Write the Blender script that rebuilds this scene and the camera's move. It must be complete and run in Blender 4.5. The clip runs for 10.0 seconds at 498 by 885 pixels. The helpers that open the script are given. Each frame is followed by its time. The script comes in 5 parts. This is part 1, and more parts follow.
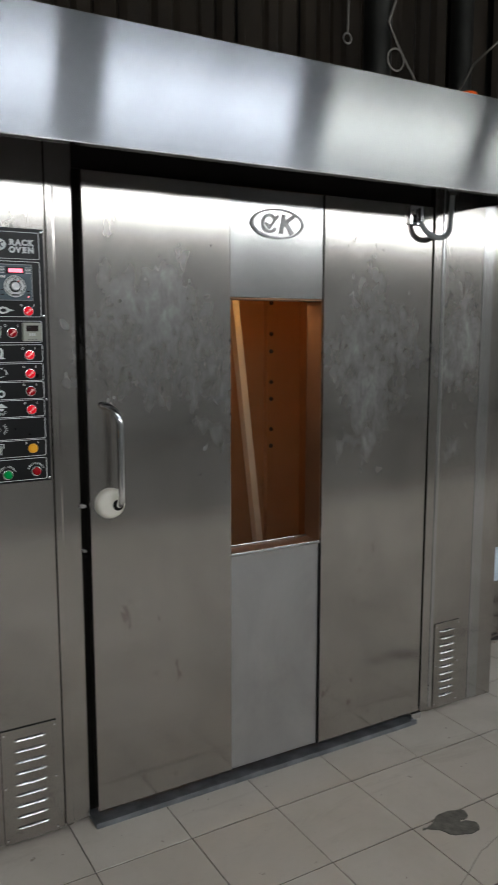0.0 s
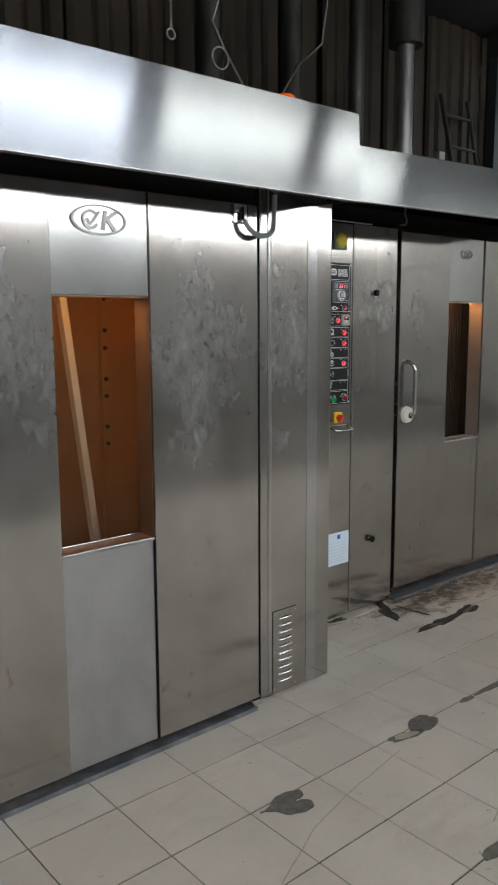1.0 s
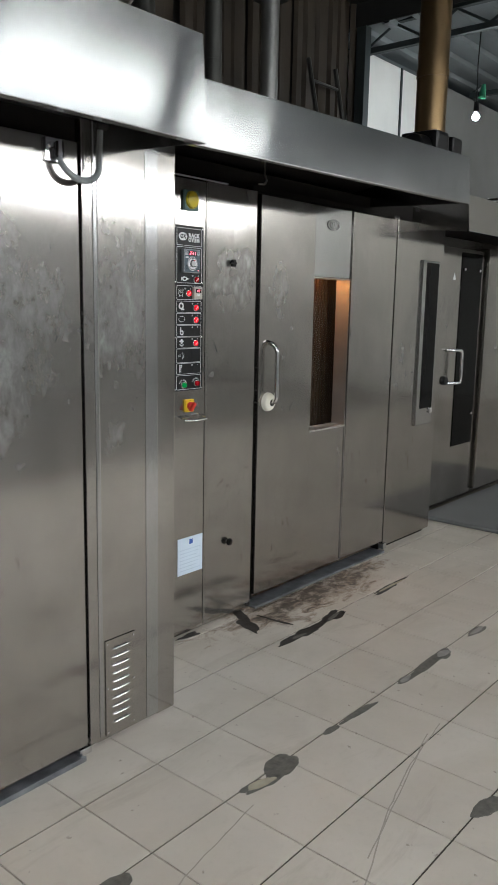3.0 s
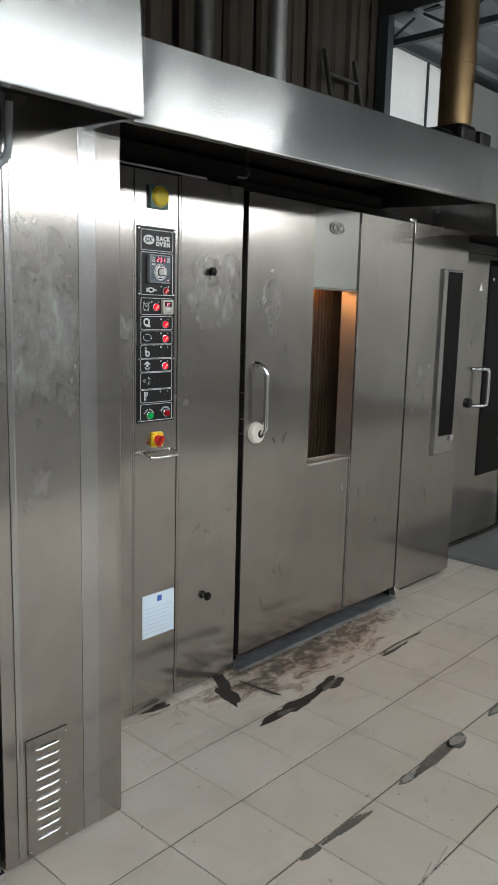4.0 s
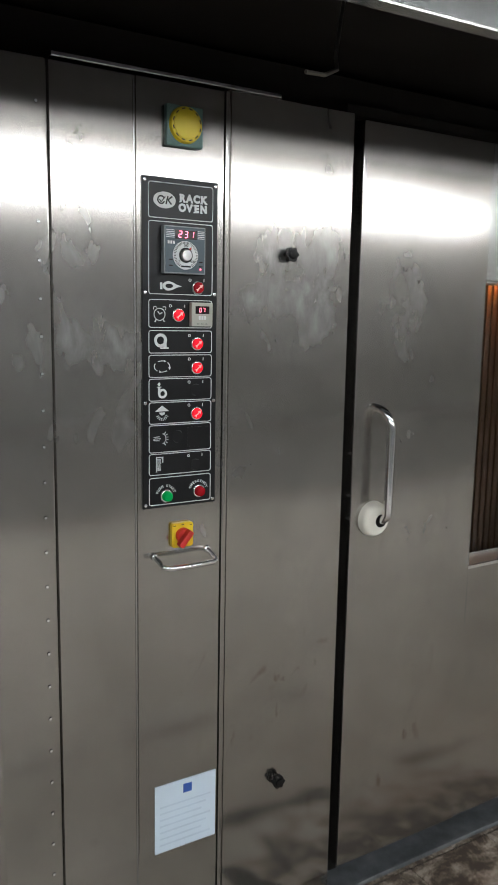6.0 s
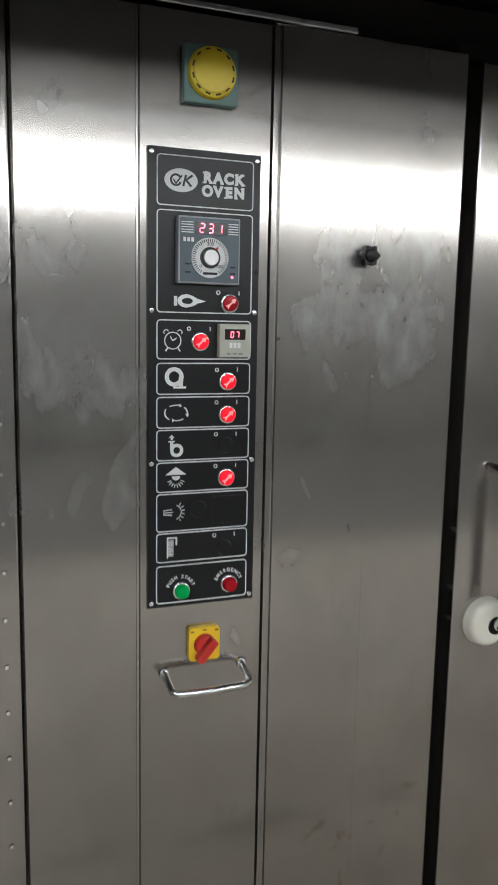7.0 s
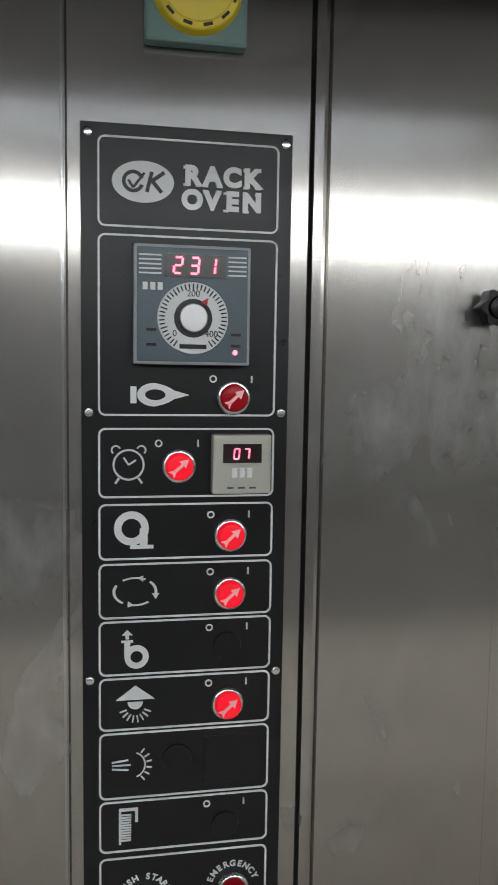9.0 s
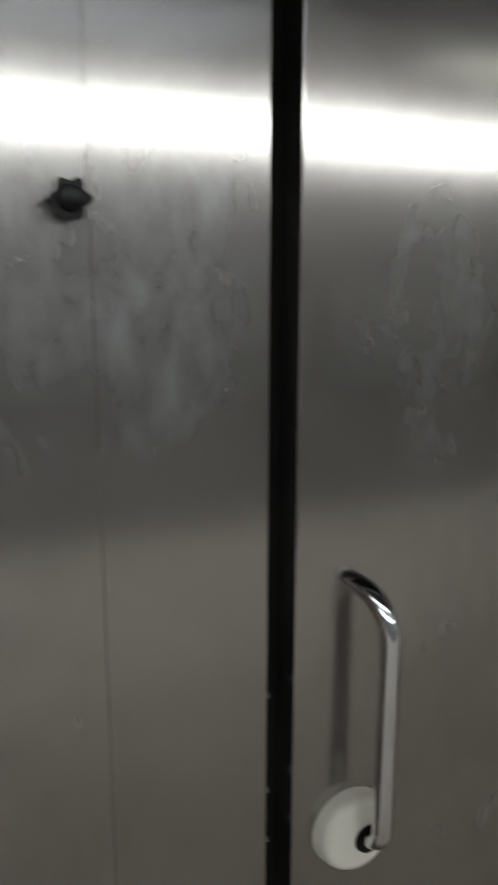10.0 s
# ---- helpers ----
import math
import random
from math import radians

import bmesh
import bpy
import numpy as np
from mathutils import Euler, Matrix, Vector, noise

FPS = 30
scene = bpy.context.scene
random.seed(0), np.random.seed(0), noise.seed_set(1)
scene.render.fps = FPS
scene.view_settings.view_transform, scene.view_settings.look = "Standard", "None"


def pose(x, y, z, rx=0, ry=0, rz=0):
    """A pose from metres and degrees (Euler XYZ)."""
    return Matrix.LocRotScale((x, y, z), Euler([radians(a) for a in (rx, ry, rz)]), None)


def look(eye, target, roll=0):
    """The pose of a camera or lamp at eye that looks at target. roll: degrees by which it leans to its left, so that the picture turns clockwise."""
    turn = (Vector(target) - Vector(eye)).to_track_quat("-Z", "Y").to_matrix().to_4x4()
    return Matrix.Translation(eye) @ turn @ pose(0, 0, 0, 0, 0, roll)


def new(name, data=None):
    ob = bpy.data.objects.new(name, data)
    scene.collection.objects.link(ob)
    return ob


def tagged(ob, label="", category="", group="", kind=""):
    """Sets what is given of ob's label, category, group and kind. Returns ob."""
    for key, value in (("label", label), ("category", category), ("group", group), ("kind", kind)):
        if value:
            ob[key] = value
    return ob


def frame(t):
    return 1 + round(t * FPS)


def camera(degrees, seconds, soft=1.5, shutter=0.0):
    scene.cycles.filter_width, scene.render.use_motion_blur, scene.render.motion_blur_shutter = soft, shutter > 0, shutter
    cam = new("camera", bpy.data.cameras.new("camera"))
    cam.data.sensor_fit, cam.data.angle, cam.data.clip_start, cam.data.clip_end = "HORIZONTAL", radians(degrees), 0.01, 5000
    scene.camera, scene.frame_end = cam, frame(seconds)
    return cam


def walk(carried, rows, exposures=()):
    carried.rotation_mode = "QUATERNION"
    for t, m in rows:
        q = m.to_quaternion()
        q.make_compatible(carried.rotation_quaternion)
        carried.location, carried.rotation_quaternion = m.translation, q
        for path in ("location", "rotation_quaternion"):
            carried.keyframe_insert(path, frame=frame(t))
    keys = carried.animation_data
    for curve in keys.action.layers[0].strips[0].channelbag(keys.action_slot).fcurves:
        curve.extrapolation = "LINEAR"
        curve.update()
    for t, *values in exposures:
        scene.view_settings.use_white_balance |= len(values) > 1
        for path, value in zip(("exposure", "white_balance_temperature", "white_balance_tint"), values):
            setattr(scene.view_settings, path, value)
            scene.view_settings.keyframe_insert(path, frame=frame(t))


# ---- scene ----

cam = camera(35.3, 10.0, soft=1.6, shutter=0.25)
PATH = [
    (0, (-0.101, -0.045, 1.501), (0.9, 1.665, 1.223), 0.0),
    (0.5, (-0.051, -0.076, 1.509), (1.119, 1.522, 1.227), -0.2),
    (1, (-0.025, -0.106, 1.515), (1.264, 1.394, 1.218), -0.3),
    (1.5, (0.014, -0.117, 1.509), (1.381, 1.306, 1.186), -0.1),
    (2, (0.075, -0.04, 1.491), (1.512, 1.305, 1.136), 0.2),
    (2.5, (0.2, 0.115, 1.503), (1.708, 1.374, 1.129), 0.8),
    (3, (0.423, 0.18, 1.485), (1.934, 1.445, 1.142), 1.1),
    (3.2, (0.532, 0.207, 1.495), (2.035, 1.48, 1.149), 1.3),
    (4.5, (1.267, 0.508, 1.523), (2.649, 1.921, 1.217), 1.3),
    (5, (1.585, 0.641, 1.522), (2.832, 2.172, 1.209), 1.2),
    (5.2, (1.685, 0.744, 1.531), (2.899, 2.3, 1.208), 1.1),
    (6.5, (2.326, 1.198, 1.529), (3.183, 2.98, 1.229), 1.1),
    (7, (2.482, 1.408, 1.559), (3.182, 3.258, 1.264), 1.1),
    (7.5, (2.627, 1.556, 1.598), (3.167, 3.464, 1.338), 1.3),
    (8, (2.701, 1.729, 1.609), (3.157, 3.663, 1.377), 1.6),
    (8.5, (2.747, 1.865, 1.611), (3.129, 3.819, 1.418), 1.3),
    (9, (2.769, 1.892, 1.618), (3.133, 3.849, 1.426), 0.9),
    (9.5, (2.88, 1.858, 1.608), (3.252, 3.81, 1.384), 0.6),
    (9.8, (2.976, 1.824, 1.576), (3.431, 3.757, 1.34), 0.6),
    (10, (2.981, 1.911, 1.619), (3.774, 3.697, 1.192), 0.1),
]
walk(cam, [(t, look(e, a, r)) for t, e, a, r in PATH],
     [(0.0, -0.07), (0.5, 0.12), (1.0, 0.36), (2.5, 0.64), (3.2, 0.70), (4.5, 0.80), (5.0, 0.62), (6.5, 0.50), (7.0, 0.50), (7.5, 0.38), (9.0, 0.24), (9.5, 0.26), (10.0, -0.14)])

# ---- world and large lights ----
world = bpy.data.worlds.new("world")
scene.world = world
world.use_nodes = True
world.node_tree.nodes["Background"].inputs[0].default_value = (0.5, 0.6, 0.7, 1)
world.node_tree.nodes["Background"].inputs[1].default_value = 0.02
TUBE_STRENGTH = 14.5       # overhead fixtures along the aisle
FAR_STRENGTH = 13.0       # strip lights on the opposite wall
BULB_STRENGTH = 230.0
OVEN_LAMP = 23.0


# ---- materials ----
def nodes_of(name):
    m = bpy.data.materials.new(name)
    m.use_nodes = True
    t = m.node_tree
    return m, t, t.nodes["Principled BSDF"]


def coords(t, scale=(1, 1, 1), turn=(0, 0, 0)):
    g = t.nodes.new("ShaderNodeNewGeometry")
    mp = t.nodes.new("ShaderNodeMapping")
    mp.inputs["Scale"].default_value = scale
    mp.inputs["Rotation"].default_value = turn
    t.links.new(g.outputs["Position"], mp.inputs["Vector"])
    return mp.outputs["Vector"]


def noise_tex(t, vec, scale, detail=4.0, rough=0.55, distort=0.0):
    n = t.nodes.new("ShaderNodeTexNoise")
    n.inputs["Scale"].default_value = scale
    n.inputs["Detail"].default_value = detail
    n.inputs["Roughness"].default_value = rough
    n.inputs["Distortion"].default_value = distort
    t.links.new(vec, n.inputs["Vector"])
    return n.outputs["Fac"]


def ramp(t, fac, lo, hi, a=(0, 0, 0, 1), b=(1, 1, 1, 1)):
    r = t.nodes.new("ShaderNodeValToRGB")
    r.color_ramp.elements[0].position, r.color_ramp.elements[0].color = lo, a
    r.color_ramp.elements[1].position, r.color_ramp.elements[1].color = hi, b
    t.links.new(fac, r.inputs["Fac"])
    return r.outputs["Color"]


def mix(t, fac, a, b):
    n = t.nodes.new("ShaderNodeMix")
    n.data_type = "RGBA"
    for sock, v in ((n.inputs[0], fac), (n.inputs[6], a), (n.inputs[7], b)):
        if isinstance(v, (int, float)):
            sock.default_value = v
        elif isinstance(v, tuple):
            sock.default_value = v
        else:
            t.links.new(v, sock)
    return n.outputs[2]


def math_node(t, op, a, b):
    n = t.nodes.new("ShaderNodeMath")
    n.operation = op
    for s, v in zip(n.inputs, (a, b)):
        if isinstance(v, (int, float)):
            s.default_value = v
        else:
            t.links.new(v, s)
    return n.outputs[0]


def bump(t, p, height, strength=0.1, distance=0.002):
    b = t.nodes.new("ShaderNodeBump")
    b.inputs["Strength"].default_value = strength
    b.inputs["Distance"].default_value = distance
    t.links.new(height, b.inputs["Height"])
    t.links.new(b.outputs["Normal"], p.inputs["Normal"])


def steel_material(name, colour, rough, aniso, hazy=0.4, smear_amount=1.0, wave=0.0, wiped=(), upright=True):
    """Brushed stainless steel: a clear gloss and a hazy one, cloudy patches, dried finger smears and wipe marks."""
    m, t, p = nodes_of(name)
    grain = noise_tex(t, coords(t, (2, 2, 300)), 1.0, 2.0)
    cloud = noise_tex(t, coords(t, (1, 1, 0.8)), 2.1, 6.0, 0.62, 0.5)
    smear = noise_tex(t, coords(t, (1.5, 1.5, 0.8)), 13.0, 3.0, 0.52, 0.7)
    where = noise_tex(t, coords(t, (1.0, 1.0, 0.8)), 3.0, 4.0, 0.65, 0.2)
    streak = noise_tex(t, coords(t, (7.0, 7.0, 0.6)), 2.0, 4.0, 0.6, 0.3)
    g = t.nodes.new("ShaderNodeNewGeometry")
    sep = t.nodes.new("ShaderNodeSeparateXYZ")
    t.links.new(g.outputs["Position"], sep.inputs[0])
    reach = math_node(t, "MULTIPLY", ramp(t, sep.outputs[2], 0.75, 1.25), ramp(t, where, 0.48, 0.64))
    marks = math_node(t, "MULTIPLY", ramp(t, smear, 0.38, 0.92), reach)
    marks = math_node(t, "ADD", marks, math_node(t, "MULTIPLY", ramp(t, streak, 0.50, 0.85), 0.16))
    marks = math_node(t, "MULTIPLY", marks, smear_amount)
    dabs = noise_tex(t, coords(t, (1.0, 1.0, 0.5), (0, 0.6, 0)), 34.0, 7.0, 0.70, 0.35)
    for cx, cz, rx, rz, much in wiped:   # hand-wiped pale clouds round knobs, latches and door edges
        dx = math_node(t, "MULTIPLY", math_node(t, "SUBTRACT", sep.outputs[0], cx), 1 / rx)
        dz = math_node(t, "MULTIPLY", math_node(t, "SUBTRACT", sep.outputs[2], cz), 1 / rz)
        far2 = math_node(t, "ADD", math_node(t, "MULTIPLY", dx, dx), math_node(t, "MULTIPLY", dz, dz))
        edge = math_node(t, "ADD", math_node(t, "MULTIPLY", math_node(t, "SUBTRACT", where, 0.15), 1.7), math_node(t, "MULTIPLY", far2, -0.36))
        cover = ramp(t, edge, 0.0, 1.0)
        cover = math_node(t, "ADD", cover, math_node(t, "MULTIPLY", ramp(t, math_node(t, "SUBTRACT", 1.3, far2), 0.0, 1.3), 0.25))
        strokes = math_node(t, "ADD", math_node(t, "MULTIPLY", ramp(t, dabs, 0.30, 0.85), 0.80), 0.10)
        marks = math_node(t, "ADD", marks, math_node(t, "MULTIPLY", math_node(t, "MULTIPLY", cover, strokes), much))
    base = mix(t, ramp(t, cloud, 0.3, 0.7), tuple(c * 0.72 for c in colour[:3]) + (1,), colour)
    if wiped:                            # brown finger dirt low on the panels
        dirt = noise_tex(t, coords(t, (1.6, 1.6, 0.9)), 17.0, 3.0, 0.5, 0.4)
        low = math_node(t, "MULTIPLY", ramp(t, dirt, 0.62, 0.72), ramp(t, noise_tex(t, coords(t), 2.7, 2.0, 0.5), 0.52, 0.62))
        low = math_node(t, "MULTIPLY", low, ramp(t, sep.outputs[2], 0.70, 0.85, (1, 1, 1, 1), (0, 0, 0, 1)))
        base = mix(t, math_node(t, "MULTIPLY", low, 0.55), base, (0.16, 0.12, 0.09, 1))
    t.links.new(base, p.inputs["Base Color"])
    p.inputs["Metallic"].default_value = 1.0
    r = math_node(t, "ADD", math_node(t, "MULTIPLY", grain, 0.04), rough - 0.05)
    r = math_node(t, "ADD", r, math_node(t, "MULTIPLY", cloud, 0.06))
    t.links.new(r, p.inputs["Roughness"])
    p.inputs["Anisotropic"].default_value = aniso
    up = t.nodes.new("ShaderNodeVectorMath")   # the way in which highlights are drawn out
    up.operation = "CROSS_PRODUCT" if not upright else "ADD"
    up.inputs[1].default_value = (0, 0, 1)
    if not upright:
        t.links.new(g.outputs["True Normal"], up.inputs[0])
    t.links.new(up.outputs[0], p.inputs["Tangent"])
    soft = t.nodes.new("ShaderNodeBsdfPrincipled")
    film = math_node(t, "MINIMUM", marks, 1.0)
    t.links.new(math_node(t, "SUBTRACT", 0.85, math_node(t, "MULTIPLY", film, 0.65)), soft.inputs["Metallic"])
    t.links.new(mix(t, marks, base, (0.62, 0.64, 0.66, 1)), soft.inputs["Base Color"])
    soft.inputs["Roughness"].default_value = 0.42
    soft.inputs["Anisotropic"].default_value = aniso * 0.6
    t.links.new(up.outputs[0], soft.inputs["Tangent"])
    if wave:
        big = noise_tex(t, coords(t, (1.0, 1.0, 0.7)), 1.7, 1.0)
        bump(t, p, big, 1.0, wave)
    both = t.nodes.new("ShaderNodeMixShader")
    share = math_node(t, "ADD", math_node(t, "MULTIPLY", marks, 0.40), hazy)
    share = math_node(t, "ADD", share, math_node(t, "MULTIPLY", cloud, 0.12))
    share = math_node(t, "MINIMUM", share, 0.95)
    t.links.new(share, both.inputs[0])
    t.links.new(p.outputs[0], both.inputs[1])
    t.links.new(soft.outputs[0], both.inputs[2])
    t.links.new(both.outputs[0], t.nodes["Material Output"].inputs["Surface"])
    return m


def plain(name, colour, rough=0.5, metal=0.0, vary=0.15, scale=12.0, bumps=0.0, emit=0.0, coat=0.0, gloss=0.5):
    m, t, p = nodes_of(name)
    p.inputs["Specular IOR Level"].default_value = gloss
    v = noise_tex(t, coords(t), scale, 5.0)
    dark = tuple(c * (1 - vary) for c in colour[:3]) + (1,)
    lite = tuple(min(1, c * (1 + vary)) for c in colour[:3]) + (1,)
    c = mix(t, v, dark, lite)
    t.links.new(c, p.inputs["Base Color"])
    t.links.new(math_node(t, "ADD", math_node(t, "MULTIPLY", v, 0.15), rough - 0.07), p.inputs["Roughness"])
    p.inputs["Metallic"].default_value = metal
    if coat:
        p.inputs["Coat Weight"].default_value = coat
    if emit:
        p.inputs["Emission Color"].default_value = colour
        p.inputs["Emission Strength"].default_value = emit
    if bumps:
        bump(t, p, v, bumps, 0.004)
    return m


def glass_material(name, tint=(1, 1, 1, 1), rough=0.02):
    m, t, p = nodes_of(name)
    p.inputs["Base Color"].default_value = tint
    p.inputs["Transmission Weight"].default_value = 1.0
    p.inputs["Roughness"].default_value = rough
    p.inputs["IOR"].default_value = 1.12
    return m


def tile_material():
    """Worn cream floor tile with grime, scuffs, and the dark leak stain before the second oven."""
    m, t, p = nodes_of("cream_tile")
    info = t.nodes.new("ShaderNodeObjectInfo")
    big = noise_tex(t, coords(t), 2.6, 5.0, 0.6, 0.5)
    fine = noise_tex(t, coords(t), 38.0, 5.0, 0.6)
    spots = noise_tex(t, coords(t), 26.0, 3.0, 0.5)
    base = mix(t, info.outputs["Random"], (0.515, 0.462, 0.402, 1), (0.565, 0.515, 0.455, 1))
    base = mix(t, math_node(t, "MULTIPLY", ramp(t, big, 0.40, 0.70), 0.5), base, (0.40, 0.36, 0.30, 1))
    base = mix(t, math_node(t, "MULTIPLY", ramp(t, fine, 0.55, 0.75), 0.3), base, (0.42, 0.38, 0.32, 1))
    base = mix(t, math_node(t, "MULTIPLY", ramp(t, spots, 0.70, 0.74), 0.6), base, (0.17, 0.14, 0.11, 1))
    foot = noise_tex(t, coords(t, (0.5, 2.0, 1)), 3.3, 6.0, 0.65, 0.8)
    base = mix(t, math_node(t, "MULTIPLY", ramp(t, foot, 0.56, 0.72), 0.35), base, (0.27, 0.23, 0.18, 1))
    # leak stain: an oval of its own shape broken up by noise
    g = t.nodes.new("ShaderNodeNewGeometry")
    sub = t.nodes.new("ShaderNodeVectorMath")
    sub.operation = "SUBTRACT"
    sub.inputs[1].default_value = (3.66, 2.50, 0)
    t.links.new(g.outputs["Position"], sub.inputs[0])
    sc = t.nodes.new("ShaderNodeVectorMath")
    sc.operation = "MULTIPLY"
    sc.inputs[1].default_value = (1.25, 3.6, 0)
    t.links.new(sub.outputs[0], sc.inputs[0])
    ln = t.nodes.new("ShaderNodeVectorMath")
    ln.operation = "LENGTH"
    t.links.new(sc.outputs[0], ln.inputs[0])
    blot = noise_tex(t, coords(t, (0.7, 1.2, 1)), 8.0, 9.0, 0.74, 0.9)
    reach = math_node(t, "SUBTRACT", math_node(t, "MULTIPLY", blot, 2.6), ln.outputs["Value"])
    speck = ramp(t, noise_tex(t, coords(t, (0.8, 1.2, 1)), 15.0, 8.0, 0.74, 0.4), 0.40, 0.56)
    rust = math_node(t, "MULTIPLY", ramp(t, reach, 0.36, 0.62), math_node(t, "ADD", math_node(t, "MULTIPLY", speck, 0.65), 0.35))
    soot = math_node(t, "MULTIPLY", ramp(t, reach, 0.62, 0.80), speck)
    base = mix(t, math_node(t, "MULTIPLY", rust, 0.85), base, (0.20, 0.12, 0.065, 1))
    base = mix(t, math_node(t, "MULTIPLY", soot, 0.9), base, (0.045, 0.032, 0.025, 1))
    t.links.new(base, p.inputs["Base Color"])
    t.links.new(math_node(t, "ADD", math_node(t, "MULTIPLY", big, 0.25), 0.28), p.inputs["Roughness"])
    bump(t, p, math_node(t, "ADD", fine, math_node(t, "MULTIPLY", big, 2.0)), 0.12, 0.002)
    return m


def emitter(name, colour, strength):
    m, t, p = nodes_of(name)
    p.inputs["Base Color"].default_value = (0.8, 0.8, 0.8, 1)
    p.inputs["Emission Color"].default_value = colour
    p.inputs["Emission Strength"].default_value = strength
    return m


WIPED = [(3.075, 1.675, 0.06, 0.06, 0.6), (3.06, 1.575, 0.09, 0.04, 0.55), (3.20, 1.62, 0.06, 0.18, 0.42), (3.47, 1.56, 0.10, 0.10, 0.36), (1.70, 1.43, 0.27, 0.30, 0.75),
         (0.84, 1.46, 0.28, 0.22, 0.8), (2.65, 1.47, 0.08, 0.045, 0.42), (2.10, 1.48, 0.16, 0.34, 0.8), (3.22, 1.93, 0.025, 0.12, 0.5), (4.04, 0.72, 0.022, 0.36, 0.45), (2.05, 1.05, 0.05, 0.06, 0.5)]
STEEL = steel_material("brushed_steel", (0.43, 0.405, 0.378, 1), 0.150, 0.62, 0.08, 0.50, 0.005, WIPED, upright=False)
STEEL_HOOD = steel_material("hood_steel", (0.385, 0.395, 0.41, 1), 0.135, 1.0, 0.0, 0.45, 0.0)
STEEL_PANEL = steel_material("satin_steel", (0.46, 0.455, 0.45, 1), 0.34, 0.5, 0.5, 0.3)
# reveal steel with the oven lamp's orange glow put into its colour
REVEAL_COPPER = plain("lamplit_reveal_steel", (0.27, 0.155, 0.095, 1), 0.4, 0.6, 0.3, 7.0, 0.1)
REVEAL = plain("folded_reveal_steel", (0.42, 0.40, 0.38, 1), 0.36, 0.75, 0.25, 7.0, 0.1)
STEEL_TRIM = steel_material("trim_steel", (0.50, 0.495, 0.49, 1), 0.13, 0.3, 0.12, 0.12)
SATIN = plain("satin_knob", (0.48, 0.48, 0.48, 1), 0.38, 0.9, 0.05)
CHROME = plain("chrome", (0.75, 0.75, 0.76, 1), 0.12, 1.0, 0.05)
DARK_GAP = plain("black_gasket_shade", (0.008, 0.007, 0.006, 1), 0.8, gloss=0.15)
LINING = plain("pale_added_lining", (0.66, 0.69, 0.73, 1), 0.45, 0.2, 0.2, 8.0, 0.1)
# near-black that stands in for shade under hoods and inside the dim oven
SHADE_BLACK = plain("shade_black", (0.016, 0.014, 0.013, 1), 0.75, 0.0, 0.3, 6.0, 0.2, gloss=0.2)
TRACK = plain("galvanised_track", (0.20, 0.21, 0.225, 1), 0.45, 0.6, 0.85, 14.0, 0.3)
KNOB_BLACK = plain("knob_black", (0.004, 0.004, 0.004, 1), 0.25, 0.0, 0.2, gloss=0.2)
WHITE_PLASTIC = plain("ivory_plastic", (0.72, 0.69, 0.60, 1), 0.38, 0.0, 0.06)
BLACK_PLASTIC = plain("black_plastic", (0.006, 0.006, 0.007, 1), 0.30, 0.0, 0.2, gloss=0.35)
PANEL_BLACK = plain("panel_black", (0.009, 0.009, 0.010, 1), 0.30, 0.0, 0.15, 40.0, gloss=0.28)
PRINT = plain("printed_grey", (0.70, 0.71, 0.71, 1), 0.5, 0.0, 0.05)
CTL_BLUE = plain("controller_slate", (0.055, 0.085, 0.105, 1), 0.35, 0.0, 0.1)
BEZEL = plain("grey_bezel", (0.30, 0.32, 0.33, 1), 0.4)
CTL_DARK = plain("controller_window", (0.02, 0.012, 0.012, 1), 0.2)
TIMER_CREAM = plain("timer_cream", (0.42, 0.42, 0.36, 1), 0.45, 0.0, 0.08)
RED_LED = emitter("red_digits", (1.0, 0.04, 0.12, 1), 2.6)
RED_LIT = plain("red_lit_lens", (0.80, 0.010, 0.025, 1), 0.25, 0.0, 0.05, 8, 0, 0.5, gloss=0.25)
RED_DIM = plain("red_lens", (0.30, 0.004, 0.010, 1), 0.25, 0.0, 0.1, 8, 0, 0.10, gloss=0.25)
PINK = plain("lens_arrow", (0.9, 0.40, 0.40, 1), 0.4, 0.0, 0.05, 8, 0, 0.12)
GREEN_LIT = plain("green_lit_lens", (0.001, 0.20, 0.045, 1), 0.35, 0.0, 0.05, 8, 0, 0.38, gloss=0.05)
AMBER = plain("amber_lens", (0.75, 0.36, 0.02, 1), 0.3, 0.0, 0.05, 8, 0, 0.15)
YELLOW = plain("yellow_plastic", (0.68, 0.52, 0.02, 1), 0.38, 0.0, 0.06)
ISO_YELLOW = plain("isolator_yellow", (0.80, 0.52, 0.02, 1), 0.35, 0.0, 0.06)
ISO_RED = plain("isolator_red", (0.55, 0.02, 0.015, 1), 0.35, 0.0, 0.1)
BOX_TEAL = plain("teal_box", (0.12, 0.21, 0.20, 1), 0.45, 0.0, 0.1)
PAPER = plain("laminated_paper", (0.62, 0.72, 0.82, 1), 0.35, 0.0, 0.04)
PAPER_INK = plain("paper_ink", (0.52, 0.62, 0.73, 1), 0.5)
PAPER_BLUE = plain("paper_badge", (0.03, 0.10, 0.40, 1), 0.5)
CHAMBER = plain("copper_brown_liner", (0.44, 0.225, 0.105, 1), 0.42, 0.6, 0.15, 5.0, 0.1)
STREAK_BAR = plain("pale_streak_bar", (0.72, 0.56, 0.38, 1), 0.35, 0.5, 0.1, 6.0)
# brown taken close to black to hold the dimness of the second chamber
COPPER_DARK = plain("dark_backing_brown", (0.045, 0.026, 0.015, 1), 0.42, 0.5, 0.5, 9.0, gloss=0.2)
GLASS = glass_material("oven_glass")
